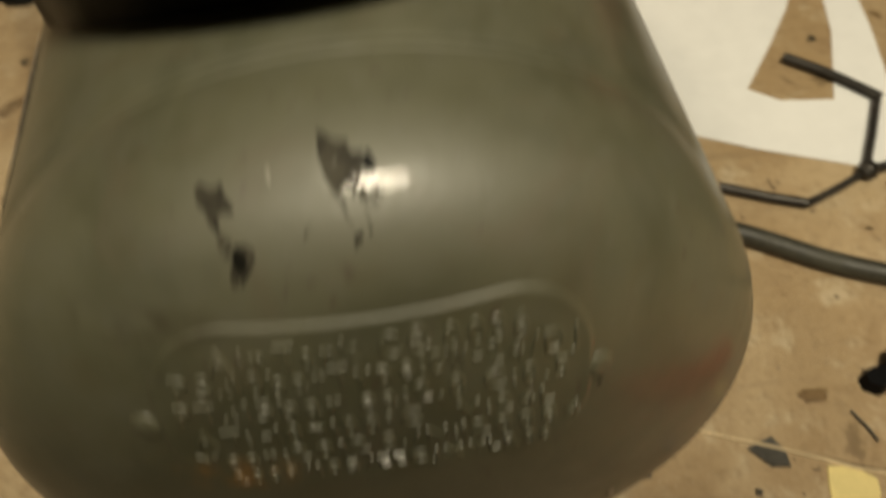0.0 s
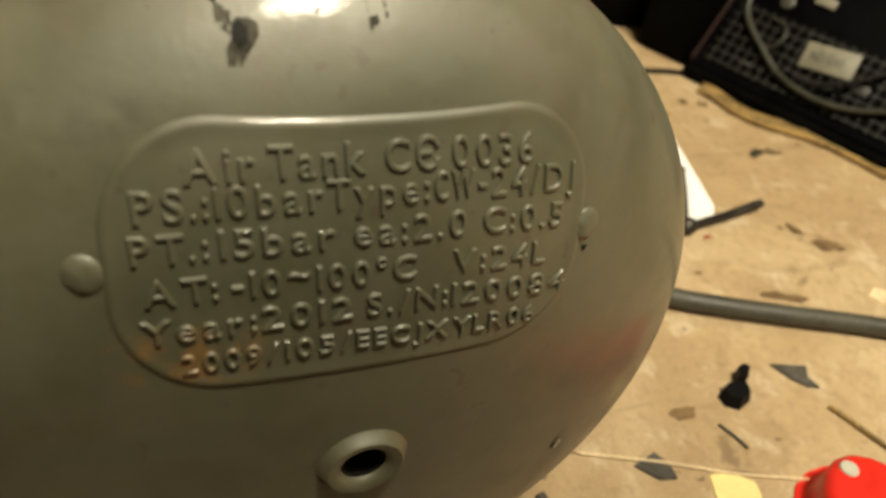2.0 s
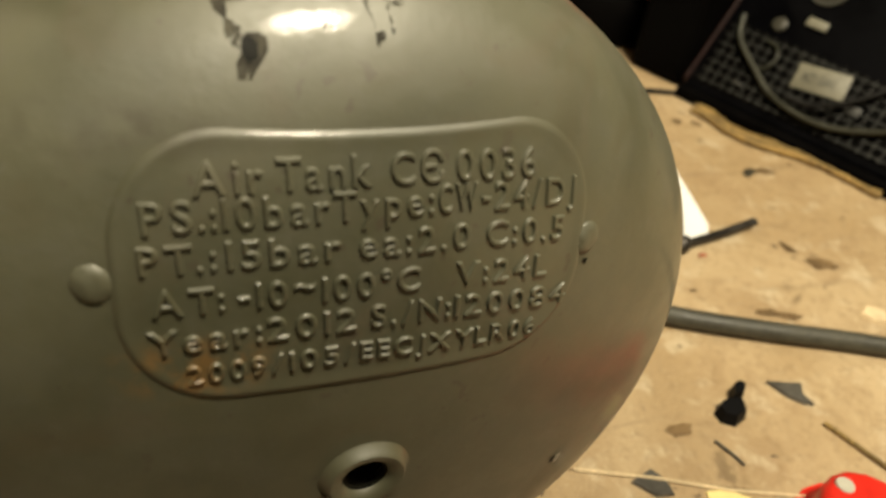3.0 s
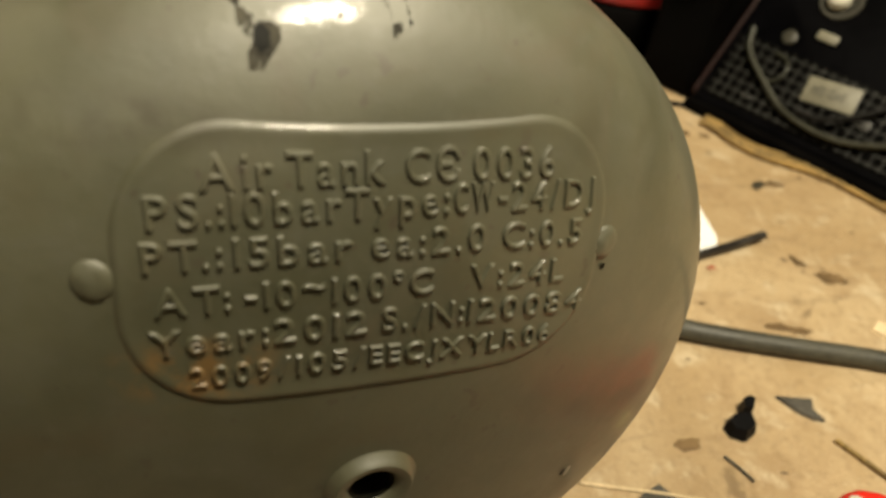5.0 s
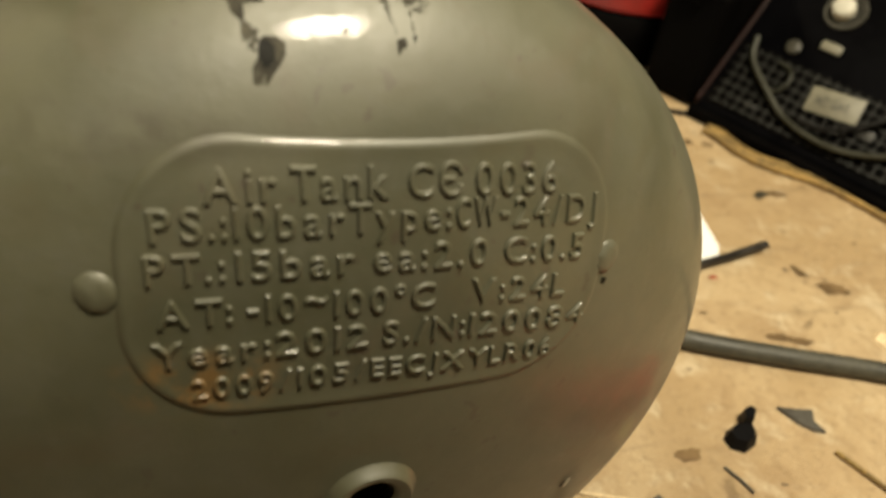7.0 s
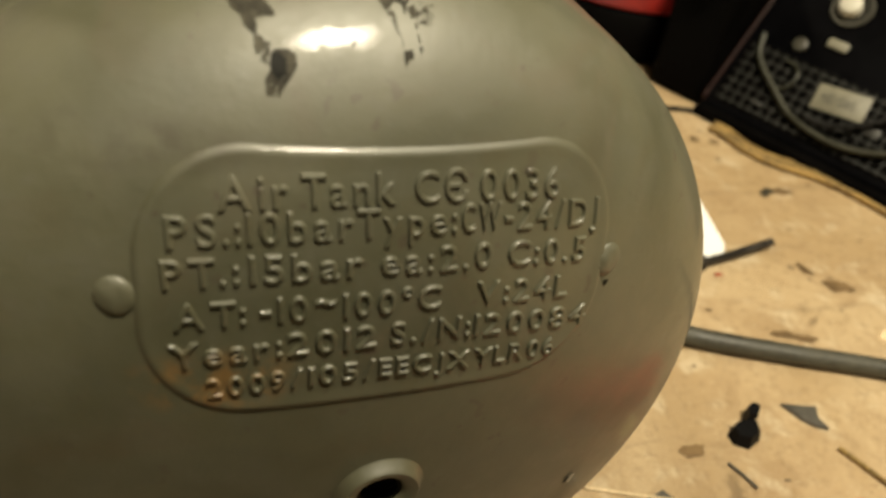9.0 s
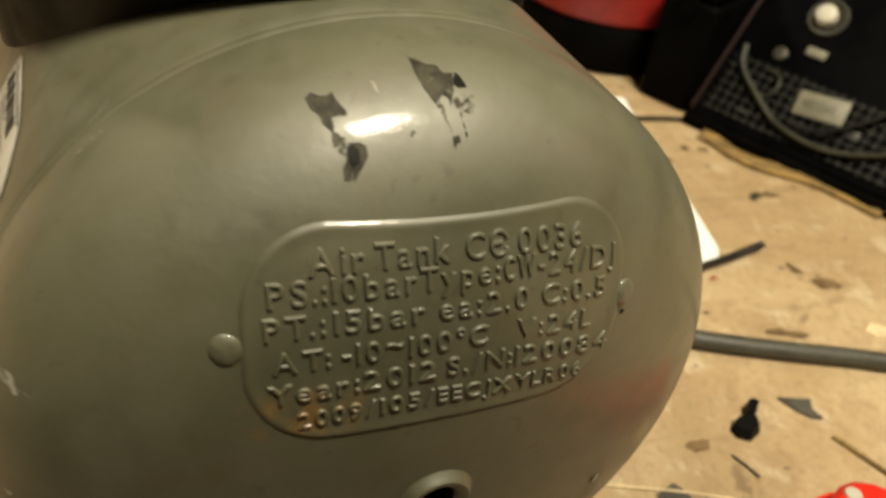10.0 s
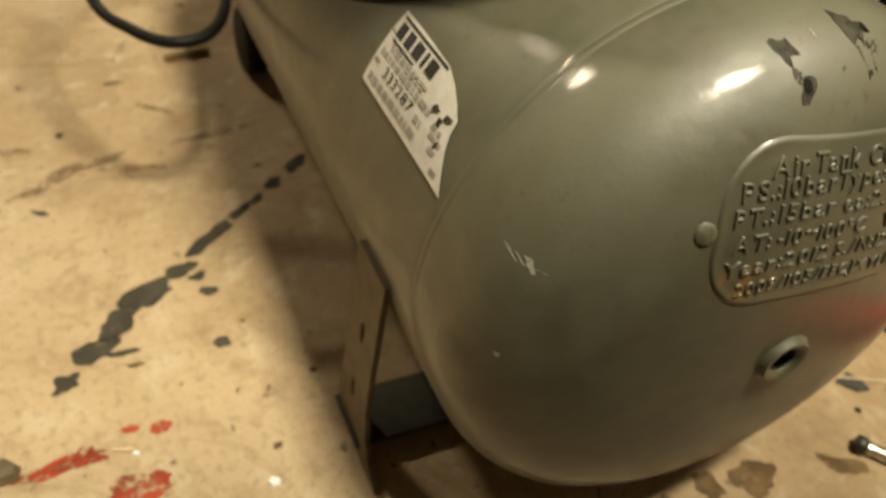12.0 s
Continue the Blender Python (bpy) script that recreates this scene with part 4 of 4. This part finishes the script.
part("loop", tube(spline([(0.070, 0.021, 0.009), (0.088, 0.022, 0.010), (0.104, 0.030, 0.010), (0.122, 0.046, 0.009), (0.145, 0.075, 0.006)]), 0.0021, 12), RUBBER, lead, "black cable strand")
part("loop", tube(spline([(0.030, 0.058, 0.004), (0.040, 0.056, 0.005), (0.046, 0.048, 0.006), (0.044, 0.038, 0.006), (0.036, 0.032, 0.006)]), 0.0014, 10), SHEATH, lead)

# a black case beside it, and a red-topped canister behind
case = thing("plastic_case", "narrow black plastic case standing on the floor beside the machine", "case", machine.matrix_basis @ pose(0, 0.008, 0))
part("shell", box(0.054, 0.09, 0.100, 0.008, at=(-0.043, 0.045, 0), seg=4), DULL_BLACK, case)
part("lid", box(0.051, 0.087, 0.018, 0.006, at=(-0.043, 0.045, 0.1005), seg=4), DULL_BLACK, case)
part("latch", box(0.016, 0.006, 0.020, 0.002, at=(-0.043, -0.002, 0.086)), DULL_BLACK, case)
can = thing("canister", "black canister with a rounded red top on the floor", "canister", pose(0.376, 0.5345, 0, 90, 0, 0))
part("base", lathe([(0.092, 0), (0.098, 0.004), (0.100, 0.012), (0.100, 0.043), (0.096, 0.048)], 48), DULL_BLACK, can)
part("top", lathe([(0.094, 0.048), (0.099, 0.052), (0.100, 0.105), (0.094, 0.130), (0.07, 0.152), (0.02, 0.160)], 48), RED_DULL, can)

rope = thing("frayed_rope", "frayed yellow-brown rope lying along the machine's base", "rope")
for q, radius in enumerate((0.0030, 0.0026, 0.0022, 0.0016)):
    line = spline([(0.374, 0.328, 0.003), (0.3795, 0.316, 0.003), (0.385, 0.292, 0.003), (0.397, 0.275, 0.003), (0.418, 0.259, 0.003), (0.4325, 0.243, 0.003), (0.4435, 0.226, 0.003), (0.458, 0.196, 0.003)], 8)
    spread = [Vector(((q - 1.5) * 0.0030 + 0.0030 * noise.noise((p.x * 40, q * 9, 1)), (q - 1.5) * 0.0022 + 0.0030 * noise.noise((q * 5, p.y * 40, 2)), 0.0008 * (q % 2))) for p in line]
    part("strand", tube([p + d for p, d in zip(line, spread)], radius, 8, lambda u: 0.85 + 0.5 * noise.noise((u * 30, q, 0))), ROPE if q != 1 else CORD, rope)
tagged(part("thin_wire", tube(spline([(0.318, 0.362, 0.002), (0.334, 0.360, 0.002), (0.353, 0.3575, 0.002), (0.372, 0.353, 0.002)]), 0.0022, 8), RUBBER), "thin dark wire lying on the floor", "wire")
